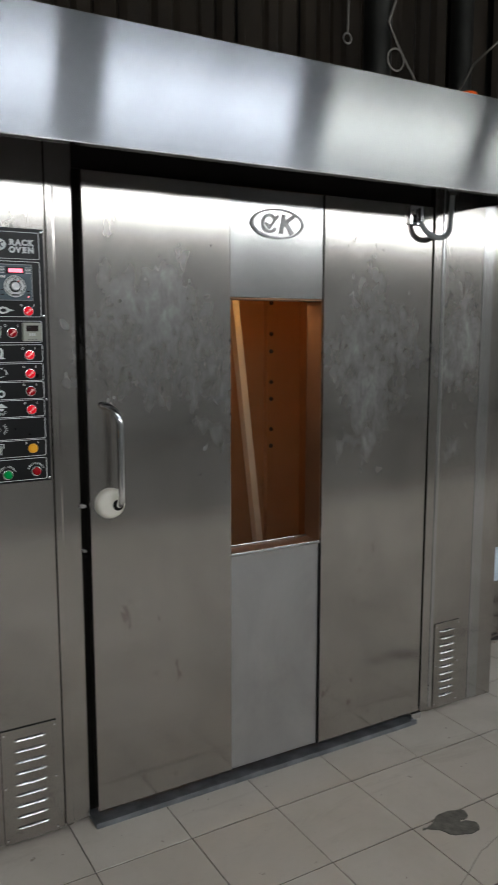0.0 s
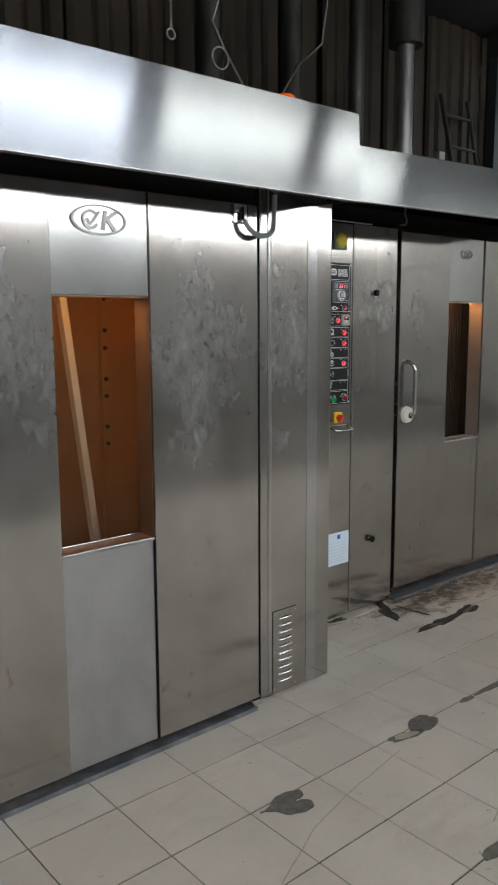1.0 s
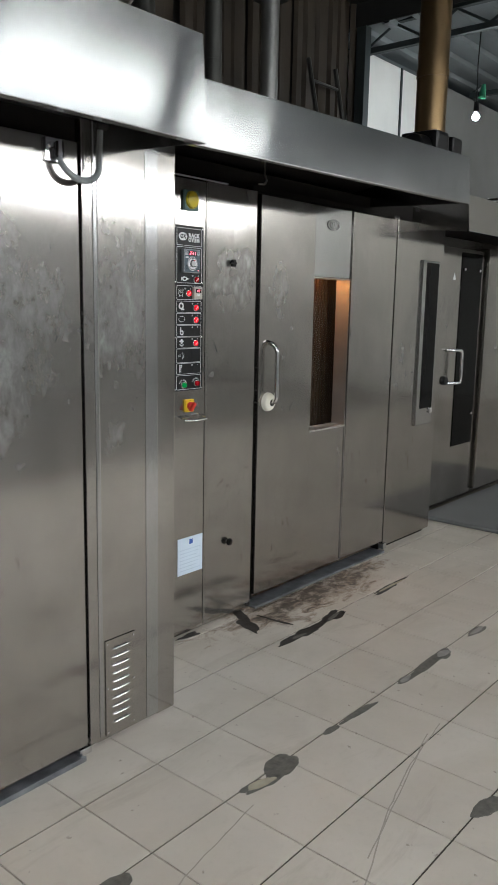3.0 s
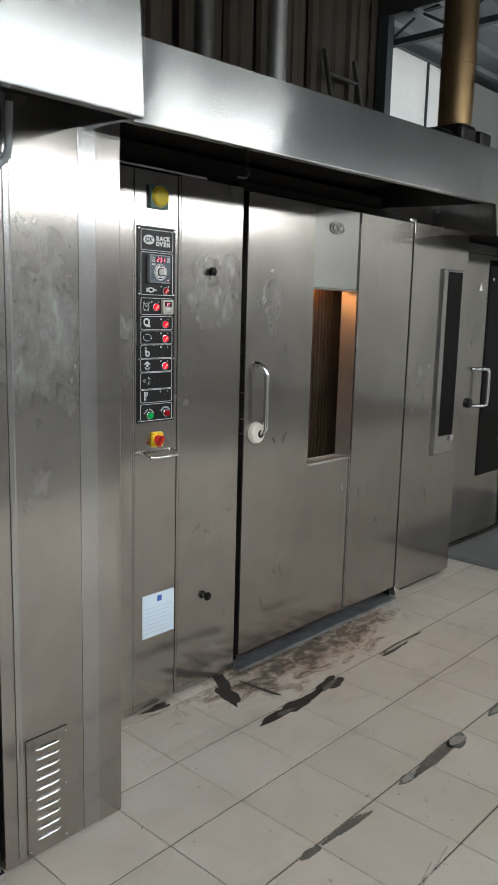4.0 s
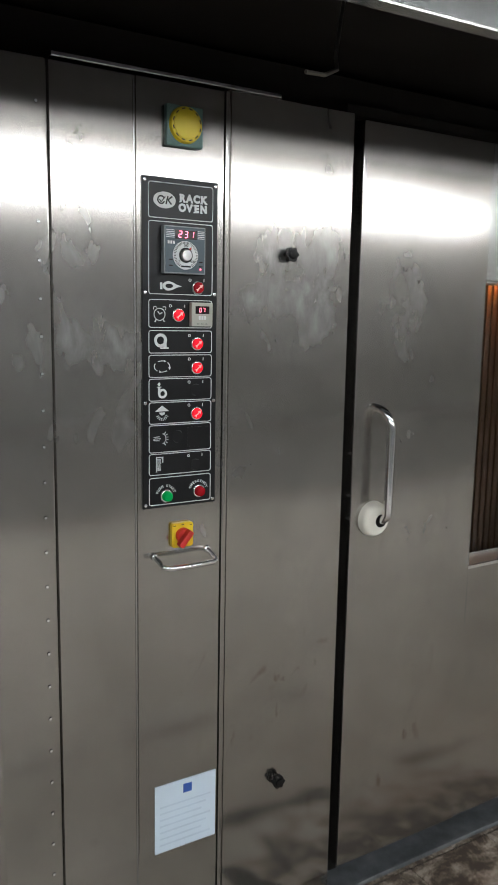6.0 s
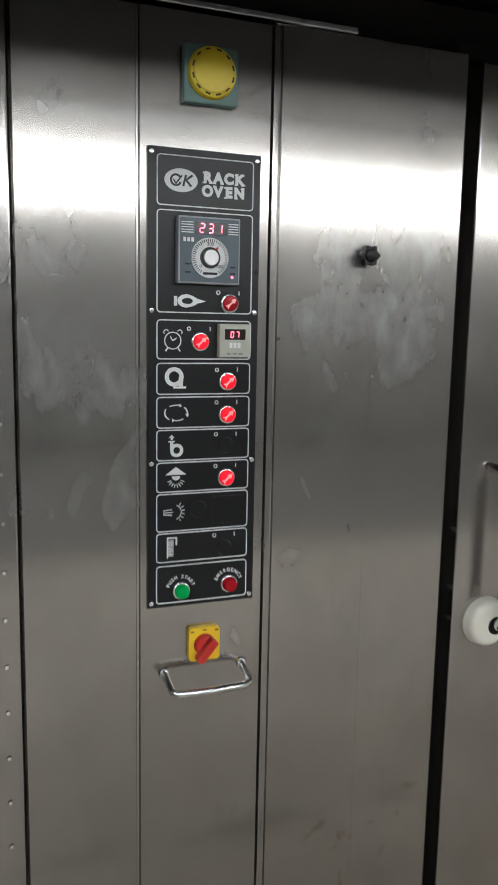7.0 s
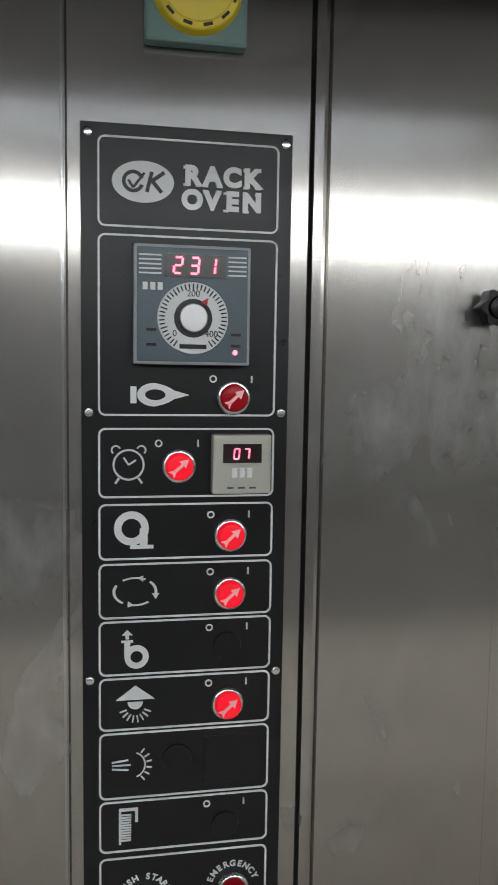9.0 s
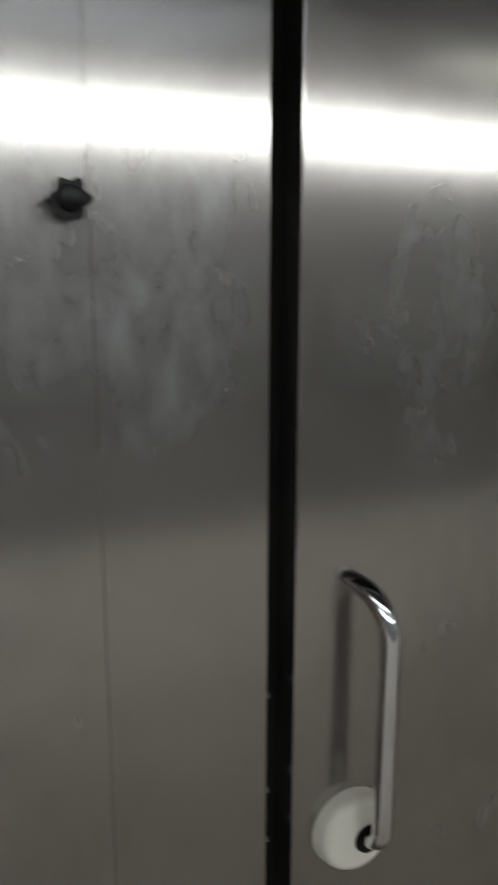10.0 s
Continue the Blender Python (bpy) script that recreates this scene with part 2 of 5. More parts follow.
GLASS_DARK = plain("smoked_glass", (0.008, 0.008, 0.008, 1), 0.08, 0.0, 0.1, 4, 0, 0, 0.0, gloss=0.04)
TILE = tile_material()
GROUT = plain("dirty_grout", (0.050, 0.041, 0.033, 1), 0.85, 0.0, 0.4, 30.0, 0.3)
CEMENT = plain("wet_cement", (0.11, 0.103, 0.09, 1), 0.55, 0.0, 0.75, 42.0, 0.8)
CEMENT_PALE = plain("cream_cement", (0.38, 0.34, 0.25, 1), 0.7, 0.0, 0.3, 40.0, 0.5)
CEMENT_GREY = plain("grey_cement", (0.27, 0.26, 0.24, 1), 0.7, 0.0, 0.4, 40.0, 0.5)
SCUFF = plain("tile_scuff", (0.33, 0.295, 0.255, 1), 0.5, 0.0, 0.35, 25.0)
DAMP = plain("black_damp_dirt", (0.017, 0.013, 0.010, 1), 0.55, 0.0, 0.8, 35.0, 0.8)
BROWN_SHEET = plain("dimmed_brown_sheet", (0.036, 0.025, 0.015, 1), 0.7, 0.0, 0.6, 3.0, 0.2)
# near-black that stands in for roof and wall out of the light
ROOF_DARK = plain("unlit_roof_dark", (0.020, 0.020, 0.020, 1), 0.8, 0.0, 0.4)
ROOF_GREY = plain("grey_roof_sheet", (0.20, 0.22, 0.23, 1), 0.5, 0.3, 0.3, 2.0)
# pale blue that carries lamplight on the roof in its colour
ROOF_PALE = plain("lit_roof_pale", (0.48, 0.54, 0.62, 1), 0.6, 0.0, 0.2, 2.0)
BEAM = plain("dark_painted_beam", (0.030, 0.040, 0.042, 1), 0.6, 0.0, 0.4)
WHITE_WALL = plain("stained_white_wall", (0.74, 0.73, 0.70, 1), 0.8, 0.0, 0.18, 1.6, 0.2)
PALE_WALL = plain("pale_plaster", (0.58, 0.575, 0.56, 1), 0.85, 0.0, 0.18, 1.0, 0.2)
GREY_WALL = plain("grey_plaster", (0.24, 0.24, 0.235, 1), 0.85, 0.0, 0.25, 1.2, 0.2)
FLUE = plain("galvanised_flue", (0.34, 0.34, 0.33, 1), 0.4, 0.8, 0.35, 5.0, 0.1)
FLUE_DARK = plain("dark_flue", (0.055, 0.055, 0.05, 1), 0.5, 0.6, 0.4, 5.0, 0.1)
FLUE_GOLD = plain("heat_tinted_flue", (0.24, 0.16, 0.08, 1), 0.30, 0.85, 0.3, 3.0, 0.1)
WIRE = plain("tie_wire", (0.24, 0.225, 0.20, 1), 0.4, 0.9)
ORANGE = plain("orange_beacon", (0.70, 0.10, 0.01, 1), 0.3, 0.0, 0.1, 8, 0, 0.25)
FIXTURE = plain("white_fixture", (0.75, 0.75, 0.74, 1), 0.5)
LAMP_COOL = emitter("tube_light", (0.84, 0.90, 1.0, 1), TUBE_STRENGTH * 1.1)
LAMP_PALE = emitter("pale_tube_light", (0.97, 1.0, 0.95, 1), TUBE_STRENGTH * 0.85)
# emission of the added fill fixtures at the far end
FILL_ROOM = emitter("room_fill_light", (0.97, 1.0, 0.95, 1), 2.2)
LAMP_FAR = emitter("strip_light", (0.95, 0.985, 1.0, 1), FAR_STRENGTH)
LAMP_BULB = emitter("bulb_light", (0.85, 0.95, 1.0, 1), BULB_STRENGTH)
LAMP_OVEN = emitter("oven_lamp", (1.0, 0.60, 0.25, 1), OVEN_LAMP)
LAMP_DIM = emitter("dim_oven_lamp", (1.0, 0.42, 0.14, 1), 70.0)
GREY_MAT = plain("grey_metal_ramp", (0.20, 0.205, 0.21, 1), 0.5, 0.3, 0.25, 4.0, 0.2)
GREEN_CLOTH = plain("green_plastic", (0.03, 0.25, 0.14, 1), 0.6)


# ---- building helpers ----
def finish(bm, name, material, smooth=False):
    me = bpy.data.meshes.new(name)
    bm.normal_update()
    bm.to_mesh(me)
    bm.free()
    me.materials.append(material)
    if smooth:
        for f in me.polygons:
            f.use_smooth = True
        me.set_sharp_from_angle(angle=radians(35))
    return me


def part(name, bm, material, parent, label="", smooth=False):
    """One mesh object under a thing or a part."""
    ob = new(name, finish(bm, name, material, smooth))
    if parent is not None:
        ob.parent = parent
        ob.matrix_parent_inverse = parent.matrix_world.inverted()
    return tagged(ob, label)


def thing(name, label, category, at=(0, 0, 0), group="", kind=""):
    ob = new(name)
    ob.location = at
    ob.matrix_world = Matrix.Translation(at)
    ob.empty_display_size = 0.05
    return tagged(ob, label, category, group, kind)


def box(x0, x1, y0, y1, z0, z1, bevel=0.002, into=None):
    bm = bmesh.new()
    m = Matrix.Translation(((x0 + x1) / 2, (y0 + y1) / 2, (z0 + z1) / 2)) @ Matrix.Diagonal((x1 - x0, y1 - y0, z1 - z0, 1))
    bmesh.ops.create_cube(bm, size=1.0, matrix=m)
    if bevel:
        bmesh.ops.bevel(bm, geom=bm.edges[:], offset=bevel, segments=2, affect="EDGES", profile=0.6)
    return merge(into, bm)


def merge(into, bm):
    if into is None:
        return bm
    me = bpy.data.meshes.new("tmp")
    bm.to_mesh(me)
    bm.free()
    into.from_mesh(me)
    bpy.data.meshes.remove(me)
    return into


def rod(points, radius, sides=14, into=None, closed=False):
    """A round bar swept along points."""
    bm = bmesh.new()
    pts = [Vector(p) for p in points]
    rings = []
    up = Vector((0.13, 0.31, 0.94)).normalized()
    for i, p in enumerate(pts):
        a, b = pts[max(i - 1, 0)], pts[min(i + 1, len(pts) - 1)]
        if closed:
            a, b = pts[i - 1], pts[(i + 1) % len(pts)]
        d = (b - a).normalized()
        u = d.cross(up)
        if u.length < 0.1:
            u = d.cross(Vector((1, 0, 0)))
        u.normalize()
        w = d.cross(u)
        rings.append([bm.verts.new(p + radius * (math.cos(k) * u + math.sin(k) * w)) for k in (2 * math.pi * j / sides for j in range(sides))])
    pairs = list(zip(rings, rings[1:])) + ([(rings[-1], rings[0])] if closed else [])
    for r, s in pairs:
        for j in range(sides):
            bm.faces.new((r[j], r[(j + 1) % sides], s[(j + 1) % sides], s[j]))
    if not closed:
        bm.faces.new(list(reversed(rings[0])))
        bm.faces.new(rings[-1])
    bmesh.ops.recalc_face_normals(bm, faces=bm.faces[:])
    return merge(into, bm)


def fold(outline, z0, z1):
    """A sheet body with an outline in x and y, from z0 to z1."""
    bm = bmesh.new()
    a = [bm.verts.new((x, y, z0)) for x, y in outline]
    b = [bm.verts.new((x, y, z1)) for x, y in outline]
    bm.faces.new(a)
    bm.faces.new(list(reversed(b)))
    for i in range(len(a)):
        j = (i + 1) % len(a)
        bm.faces.new((a[i], b[i], b[j], a[j]))
    bmesh.ops.recalc_face_normals(bm, faces=bm.faces[:])
    return bm


def disc(centre, axis, r0, r1, length, sides=32, bevel=0.0, into=None):
    """A round boss with its base at centre, along axis."""
    bm = bmesh.new()
    turn = Vector(axis).to_track_quat("Z", "Y").to_matrix().to_4x4()
    bmesh.ops.create_cone(bm, cap_ends=True, segments=sides, radius1=r0, radius2=r1, depth=length, matrix=Matrix.Translation((0, 0, length / 2)))
    if bevel:
        bmesh.ops.bevel(bm, geom=[e for e in bm.edges if e.verts[0].co.z > length * 0.9 and e.verts[1].co.z > length * 0.9], offset=bevel, segments=3, affect="EDGES", profile=0.5)
    bmesh.ops.transform(bm, matrix=Matrix.Translation(centre) @ turn, verts=bm.verts)
    return merge(into, bm)


def prism(outline, y0, y1, into=None):
    """A flat plate with an outline in x and z, from y0 (front) to y1."""
    bm = bmesh.new()
    a = [bm.verts.new((x, y0, z)) for x, z in outline]
    b = [bm.verts.new((x, y1, z)) for x, z in outline]
    bm.faces.new(a)
    bm.faces.new(list(reversed(b)))
    n = len(a)
    for i in range(n):
        bm.faces.new((a[i], b[i], b[(i + 1) % n], a[(i + 1) % n]))
    bmesh.ops.recalc_face_normals(bm, faces=bm.faces[:])
    return merge(into, bm)


def rounded(x0, x1, z0, z1, r, n=5):
    out = []
    for cx, cz, a0 in ((x1 - r, z1 - r, 0), (x0 + r, z1 - r, 90), (x0 + r, z0 + r, 180), (x1 - r, z0 + r, 270)):
        for k in range(n + 1):
            a = radians(a0 + 90 * k / n)
            out.append((cx + r * math.cos(a), cz + r * math.sin(a)))
    return out


def band(outer, inner, y0, y1, into=None):
    """A flat closed band between two outlines of the same length."""
    bm = bmesh.new()
    n = len(outer)
    o0 = [bm.verts.new((x, y0, z)) for x, z in outer]
    i0 = [bm.verts.new((x, y0, z)) for x, z in inner]
    o1 = [bm.verts.new((x, y1, z)) for x, z in outer]
    i1 = [bm.verts.new((x, y1, z)) for x, z in inner]
    for k in range(n):
        j = (k + 1) % n
        bm.faces.new((o0[k], o0[j], i0[j], i0[k]))
        bm.faces.new((o0[k], o1[k], o1[j], o0[j]))
        bm.faces.new((i0[k], i0[j], i1[j], i1[k]))
    bmesh.ops.recalc_face_normals(bm, faces=bm.faces[:])
    return merge(into, bm)


def ring_arc(cx, cz, r, w, a0, a1, y0, y1, n=24, sx=1.0, into=None):
    """A curved stroke of width w round (cx, cz), from a0 to a1 degrees."""
    pts_o, pts_i = [], []
    for k in range(n + 1):
        a = radians(a0 + (a1 - a0) * k / n)
        pts_o.append((cx + sx * (r + w / 2) * math.cos(a), cz + (r + w / 2) * math.sin(a)))
        pts_i.append((cx + sx * (r - w / 2) * math.cos(a), cz + (r - w / 2) * math.sin(a)))
    if abs(a1 - a0) > 359:
        return band(pts_o[:-1], pts_i[:-1], y0, y1, into)
    bm = bmesh.new()
    o = [bm.verts.new((x, y0, z)) for x, z in pts_o]
    i = [bm.verts.new((x, y0, z)) for x, z in pts_i]
    for k in range(n):
        bm.faces.new((o[k], o[k + 1], i[k + 1], i[k]))
    bmesh.ops.recalc_face_normals(bm, faces=bm.faces[:])
    for f in bm.faces:
        if f.normal.y > 0:
            f.normal_flip()
    return merge(into, bm)


STROKES = [0]


def stroke(x0, z0, x1, z1, w, y0, y1, into=None):
    STROKES[0] = (STROKES[0] + 1) % 9
    y0 -= 0.00005 * (1 + STROKES[0])
    d = Vector((x1 - x0, z1 - z0)).normalized() * w / 2
    n = Vector((-d.y, d.x))
    return prism([(x0 + n.x, z0 + n.y), (x1 + n.x, z1 + n.y), (x1 - n.x, z1 - n.y), (x0 - n.x, z0 - n.y)], y0, y1, into)


def words(text, size, bold=0.0):
    """The built-in font as a mesh facing -y, centred on the origin."""
    cu = bpy.data.curves.new("letters", "FONT")
    cu.body, cu.size, cu.offset, cu.extrude, cu.space_character = text, size, bold, 0.0003, 1.0 + 45 * bold
    cu.align_x, cu.align_y = "CENTER", "CENTER"
    ob = bpy.data.objects.new("letters", cu)
    scene.collection.objects.link(ob)
    bpy.context.view_layer.update()
    me = bpy.data.meshes.new_from_object(ob.evaluated_get(bpy.context.evaluated_depsgraph_get()))
    bpy.data.objects.remove(ob)
    bpy.data.curves.remove(cu)
    bm = bmesh.new()
    bm.from_mesh(me)
    bpy.data.meshes.remove(me)
    bmesh.ops.transform(bm, matrix=pose(0, 0, 0, 90, 0, 0), verts=bm.verts)
    return bm


SEGMENTS = {"0": "abcdef", "1": "bc", "2": "abged", "3": "abgcd", "7": "abc"}


def segment_digit(ch, x, y, z, h):
    """A slanted seven-segment digit, its foot at z."""
    bm = bmesh.new()
    w, t, e = h * 0.5, h * 0.11, h * 0.04
    bars = {"a": (0, h, w, h), "b": (w, h, w, h / 2), "c": (w, h / 2, w, 0), "d": (0, 0, w, 0), "e": (0, 0, 0, h / 2), "f": (0, h / 2, 0, h), "g": (0, h / 2, w, h / 2)}
    for k in SEGMENTS[ch]:
        x0, z0, x1, z1 = bars[k]
        dx, dz = (x1 - x0), (z1 - z0)
        l = math.hypot(dx, dz)
        x0, z0, x1, z1 = x0 + dx / l * e, z0 + dz / l * e, x1 - dx / l * e, z1 - dz / l * e
        stroke(x + x0 + 0.1 * z0, z + z0, x + x1 + 0.1 * z1, z + z1, t * 1.25, y - 0.0003, y, bm)
    return bm


def place(bm, x, y, z, ry=0.0, sx=1.0, sz=1.0):
    bmesh.ops.transform(bm, matrix=pose(x, y, z, 0, ry, 0) @ Matrix.Diagonal((sx, 1, sz, 1)), verts=bm.verts)
    return bm


def blob(cx, cy, rx, ry, turn, seed, z=0.0018, n=64, rough=0.28):
    """A thin patch with an uneven outline lying on the floor."""
    rnd = random.Random(seed)
    ph = [rnd.uniform(0, 6.28) for _ in range(5)]
    bm = bmesh.new()
    ring_v, top = [], []
    c, s = math.cos(radians(turn)), math.sin(radians(turn))
    for k in range(n):
        a = 2 * math.pi * k / n
        f = 1 + rough * (0.5 * math.sin(2 * a + ph[0]) + 0.35 * math.sin(3 * a + ph[1]) + 0.25 * math.sin(5 * a + ph[2]) + 0.14 * math.sin(9 * a + ph[3]) + 0.07 * math.sin(14 * a + ph[4]) + 0.05 * math.sin(19 * a + ph[1]) + 0.05 * rnd.uniform(-1, 1))
        u, v = rx * f * math.cos(a), ry * f * math.sin(a)
        ring_v.append(bm.verts.new((cx + c * u - s * v, cy + s * u + c * v, 0.0005)))
        u, v = u * 0.95, v * 0.95
        top.append(bm.verts.new((cx + c * u - s * v, cy + s * u + c * v, z)))
    for k in range(n):
        j = (k + 1) % n
        bm.faces.new((ring_v[k], ring_v[j], top[j], top[k]))
    bm.faces.new(top)
    return bm


# ---- the large structure ----
def shell():
    floor = part("floor", box(-6, 13.5, -6.5, 4.6, -0.12, -0.004, 0), GROUT, None)
    tagged(floor, "cream square floor tiles with dirty dark joints", "floor", kind="structure")
    # unseen dark floor, added to put a dark band into the steel's reflection
    fc = part("floor_unseen", box(-6, 13.5, -6.5, -1.395, -0.1, 0.0, 0), plain("unseen_floor_dark", (0.165, 0.158, 0.147, 1), 0.7, 0.0, 0.3, 3.0, 0.2), None)
    tagged(fc, "unseen dark grey floor added beyond the tiles", "floor", kind="structure")
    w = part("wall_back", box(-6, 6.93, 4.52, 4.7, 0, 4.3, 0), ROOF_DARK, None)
    tagged(w, "dark back wall behind the ovens, painted unlit", "wall", kind="structure")
    bm = bmesh.new()
    rnd = random.Random(4)
    x = -2.5
    while x < 6.9:                       # hung brown sheets with folds of uneven width
        wd = rnd.uniform(0.10, 0.2)
        y = 4.40 + rnd.uniform(-0.02, 0.05)
        pr = [(x, y + 0.03), (x + wd * 0.2, y), (x + wd * 0.8, y), (x + wd, y + 0.03)]
        lo = [bm.verts.new((a, b, 1.2)) for a, b in pr]
        hi = [bm.verts.new((a, b, 4.2)) for a, b in pr]
        for i in range(3):
            bm.faces.new((lo[i], lo[i + 1], hi[i + 1], hi[i]))
        x += wd
    # brown taken near black in place of the weak light behind the hoods
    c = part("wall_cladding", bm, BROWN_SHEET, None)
    tagged(c, "dark brown ribbed sheet cladding, painted dim", "cladding", kind="structure")
    w = part("wall_white", box(6.98, 8.62, 4.44, 4.6, 0, 3.86, 0.004), WHITE_WALL, None)
    tagged(w, "stained white upper wall panel", "wall", kind="structure")
    part("joint_strip", box(7.765, 7.795, 4.425, 4.437, 1.5, 3.86, 0.002), BEAM, w)
    for nm, b, mt in (("wall_front", box(-6, 13.5, -6.7, -6.5, 0, 5.4, 0), PALE_WALL), ("wall_east", box(13.5, 13.7, -6.5, 4.7, 0, 5.4, 0), WHITE_WALL),
                      ("wall_beyond", box(8.621, 13.5, 4.45, 4.6, 0, 3.9, 0), GREY_WALL), ("wall_west", box(-6.2, -6, -6.5, 4.7, 0, 4.3, 0), GREY_WALL)):
        tagged(part(nm, b, mt, None), "grey plastered wall of the workroom", "wall", kind="structure")
    # unseen roof part, pale so that the steel picks up a bluish sheen
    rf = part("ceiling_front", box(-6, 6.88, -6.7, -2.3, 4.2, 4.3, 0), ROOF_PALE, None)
    tagged(rf, "unseen roof over the open side, painted pale for reflections", "ceiling", kind="structure")
    # roof over the ovens, its lack of light put into the colour
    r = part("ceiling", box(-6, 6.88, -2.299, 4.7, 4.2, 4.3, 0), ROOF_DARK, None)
    tagged(r, "dark roof above the ovens, painted unlit", "ceiling", kind="structure")
    bm = bmesh.new()
    y = -6.5
    prev = None
    while y < 4.5:                       # corrugated sheets, ribs along the building
        for dy, dz in ((0, 0), (0.16, 0), (0.18, 0.035), (0.24, 0.035), (0.26, 0)):
            z = 3.98 + 0.10 * (4.5 - y - dy) - dz
            row = (bm.verts.new((6.9, y + dy, z)), bm.verts.new((13.6, y + dy, z)))
            if prev:
                bm.faces.new((prev[0], prev[1], row[1], row[0]))
            prev = row
        y += 0.26
    r2 = part("ceiling_sheet", bm, ROOF_GREY, None)
    tagged(r2, "grey corrugated metal roof sheets", "ceiling", kind="structure")
    tagged(part("ceiling_fascia", box(6.88, 6.9, -6.7, 4.6, 4.0, 5.3, 0), ROOF_DARK, None), "dark board closing the step in the roof", "ceiling", kind="structure")


def lattice_beam(x, z, y0, y1, label):
    b = thing("roof_truss", label, "truss", (x, y1, z))
    part("chord", box(x - 0.03, x + 0.03, y0, y1, z, z + 0.05, 0.004), BEAM, b)
    part("chord", box(x - 0.03, x + 0.03, y0, y1, z - 0.22, z - 0.17, 0.004), BEAM, b)
    n = int((y1 - y0) / 0.3)
    for k in range(n):
        ya = y0 + (y1 - y0) * k / n
        yb = y0 + (y1 - y0) * (k + 1) / n
        a, c = ((ya, z - 0.17), (yb, z)) if k % 2 else ((ya, z), (yb, z - 0.17))
        part("web", rod([(x, a[0], a[1]), (x, c[0], c[1])], 0.012, 8), BEAM, b)


def flue(name, x, y, z0, z1, r, mat, label):
    f = thing(name, label, "flue pipe", (x, y, z0))
    part("pipe", disc((x, y, z0), (0, 0, 1), r, r, z1 - z0, 28), mat, f, smooth=True)
    z = z0 + 0.9
    while z < z1 - 0.1:
        part("joint_collar", disc((x, y, z), (0, 0, 1), r * 1.05, r * 1.05, 0.05, 28), mat, f, smooth=True)
        z += 0.95
    return f


shell()
lattice_beam(7.05, 4.02, 0.5, 4.4, "dark lattice roof truss under the roof edge")
lattice_beam(9.3, 4.10, 0.5, 4.4, "dark lattice roof truss far along the roof")
post = part("steel_post", box(6.88, 6.97, 4.30, 4.40, 0, 4.1, 0.004), BEAM, None)
tagged(post, "dark teal painted steel post at the wall corner", "post")
flue("flue_pipe", 3.27, 4.1, 1.9, 4.2, 0.09, FLUE_DARK, "dull dark metal flue pipe")
flue("flue_pipe", 3.95, 4.05, 1.9, 4.2, 0.075, FLUE_DARK, "dull dark metal flue pipe")
flue("flue_pipe", 3.76, 3.28, 1.9, 4.2, 0.046, FLUE_DARK, "slim dark metal pipe")
fd = flue("flue_pipe", 4.96, 3.86, 1.9, 3.62, 0.062, FLUE, "pale galvanised flue pipe entering a wider duct")
part("wide_duct", disc((4.96, 3.86, 3.58), (0, 0, 1), 0.13, 0.13, 0.62, 28), FLUE_DARK, fd, smooth=True)
flue("conduit", 3.93, 3.45, 1.9, 4.2, 0.012, FLUE, "thin galvanised conduit running up to the roof")
flue("conduit", 5.13, 3.95, 1.9, 4.2, 0.012, FLUE, "thin galvanised conduit running up to the roof")
fg = flue("flue_pipe", 5.60, 2.93, 2.15, 4.2, 0.105, FLUE_GOLD, "brown gold heat-tinted flue pipe")
damper = thing("flue_damper_box", "black draught motor box round the flue base", "damper box", (5.6, 2.93, 2.4))
part("housing", box(5.42, 5.62, 2.78, 3.06, 2.45, 2.68, 0.03), BLACK_PLASTIC, damper)
part("motor", disc((5.42, 2.9, 2.56), (-1, 0, 0), 0.09, 0.08, 0.12, 24, 0.01), BLACK_PLASTIC, damper, smooth=True)
part("cover", box(5.66, 5.82, 2.78, 3.02, 2.45, 2.67, 0.02), BLACK_PLASTIC, damper)
part("bracket", box(5.45, 5.8, 2.85, 3.0, 2.15, 2.45, 0.005), BLACK_PLASTIC, damper)

# clutter leaning behind the hoods
lad = thing("ladder", "grey metal ladder leaning against the back wall", "ladder", (6.4, 4.2, 1.8))
part("rail", rod([(6.22, 4.05, 1.8), (6.10, 4.36, 3.55)], 0.02, 8), FLUE_DARK, lad)
part("rail", rod([(6.62, 4.05, 1.8), (6.50, 4.36, 3.55)], 0.02, 8), FLUE_DARK, lad)
for k in range(6):
    f = 0.1 + 0.16 * k
    part("rung", rod([(6.22 - 0.12 * f, 4.05 + 0.31 * f, 1.8 + 1.75 * f), (6.62 - 0.12 * f, 4.05 + 0.31 * f, 1.8 + 1.75 * f)], 0.014, 8), FLUE_DARK, lad)
br = thing("pipe_bracket", "grey steel cross bracket behind the hood", "bracket", (5.5, 4.1, 2.6))
part("bar", box(5.10, 6.0, 4.08, 4.40, 2.62, 2.70, 0.004), FLUE_DARK, br)
part("bar", box(5.66, 5.74, 4.04, 4.08, 1.9, 2.95, 0.004), FLUE, br)


def tie_wire(points, label, loops=()):
    w = thing("hanging_wire", label, "wire", points[-1])
    part("strand", rod(points, 0.005, 8), WIRE, w, smooth=True)
    for c, r in loops:
        part("loop", rod([(c[0] + r * math.cos(a), c[1], c[2] + r * math.sin(a)) for a in (2 * math.pi * k / 16 for k in range(16))], 0.004, 6, closed=True), WIRE, w)


tie_wire([(1.99, 2.7, 4.2), (1.98, 2.7, 3.0), (1.975, 2.7, 2.72)], "thin hanging wire with a hooked end", [((1.975, 2.7, 2.70), 0.02)])
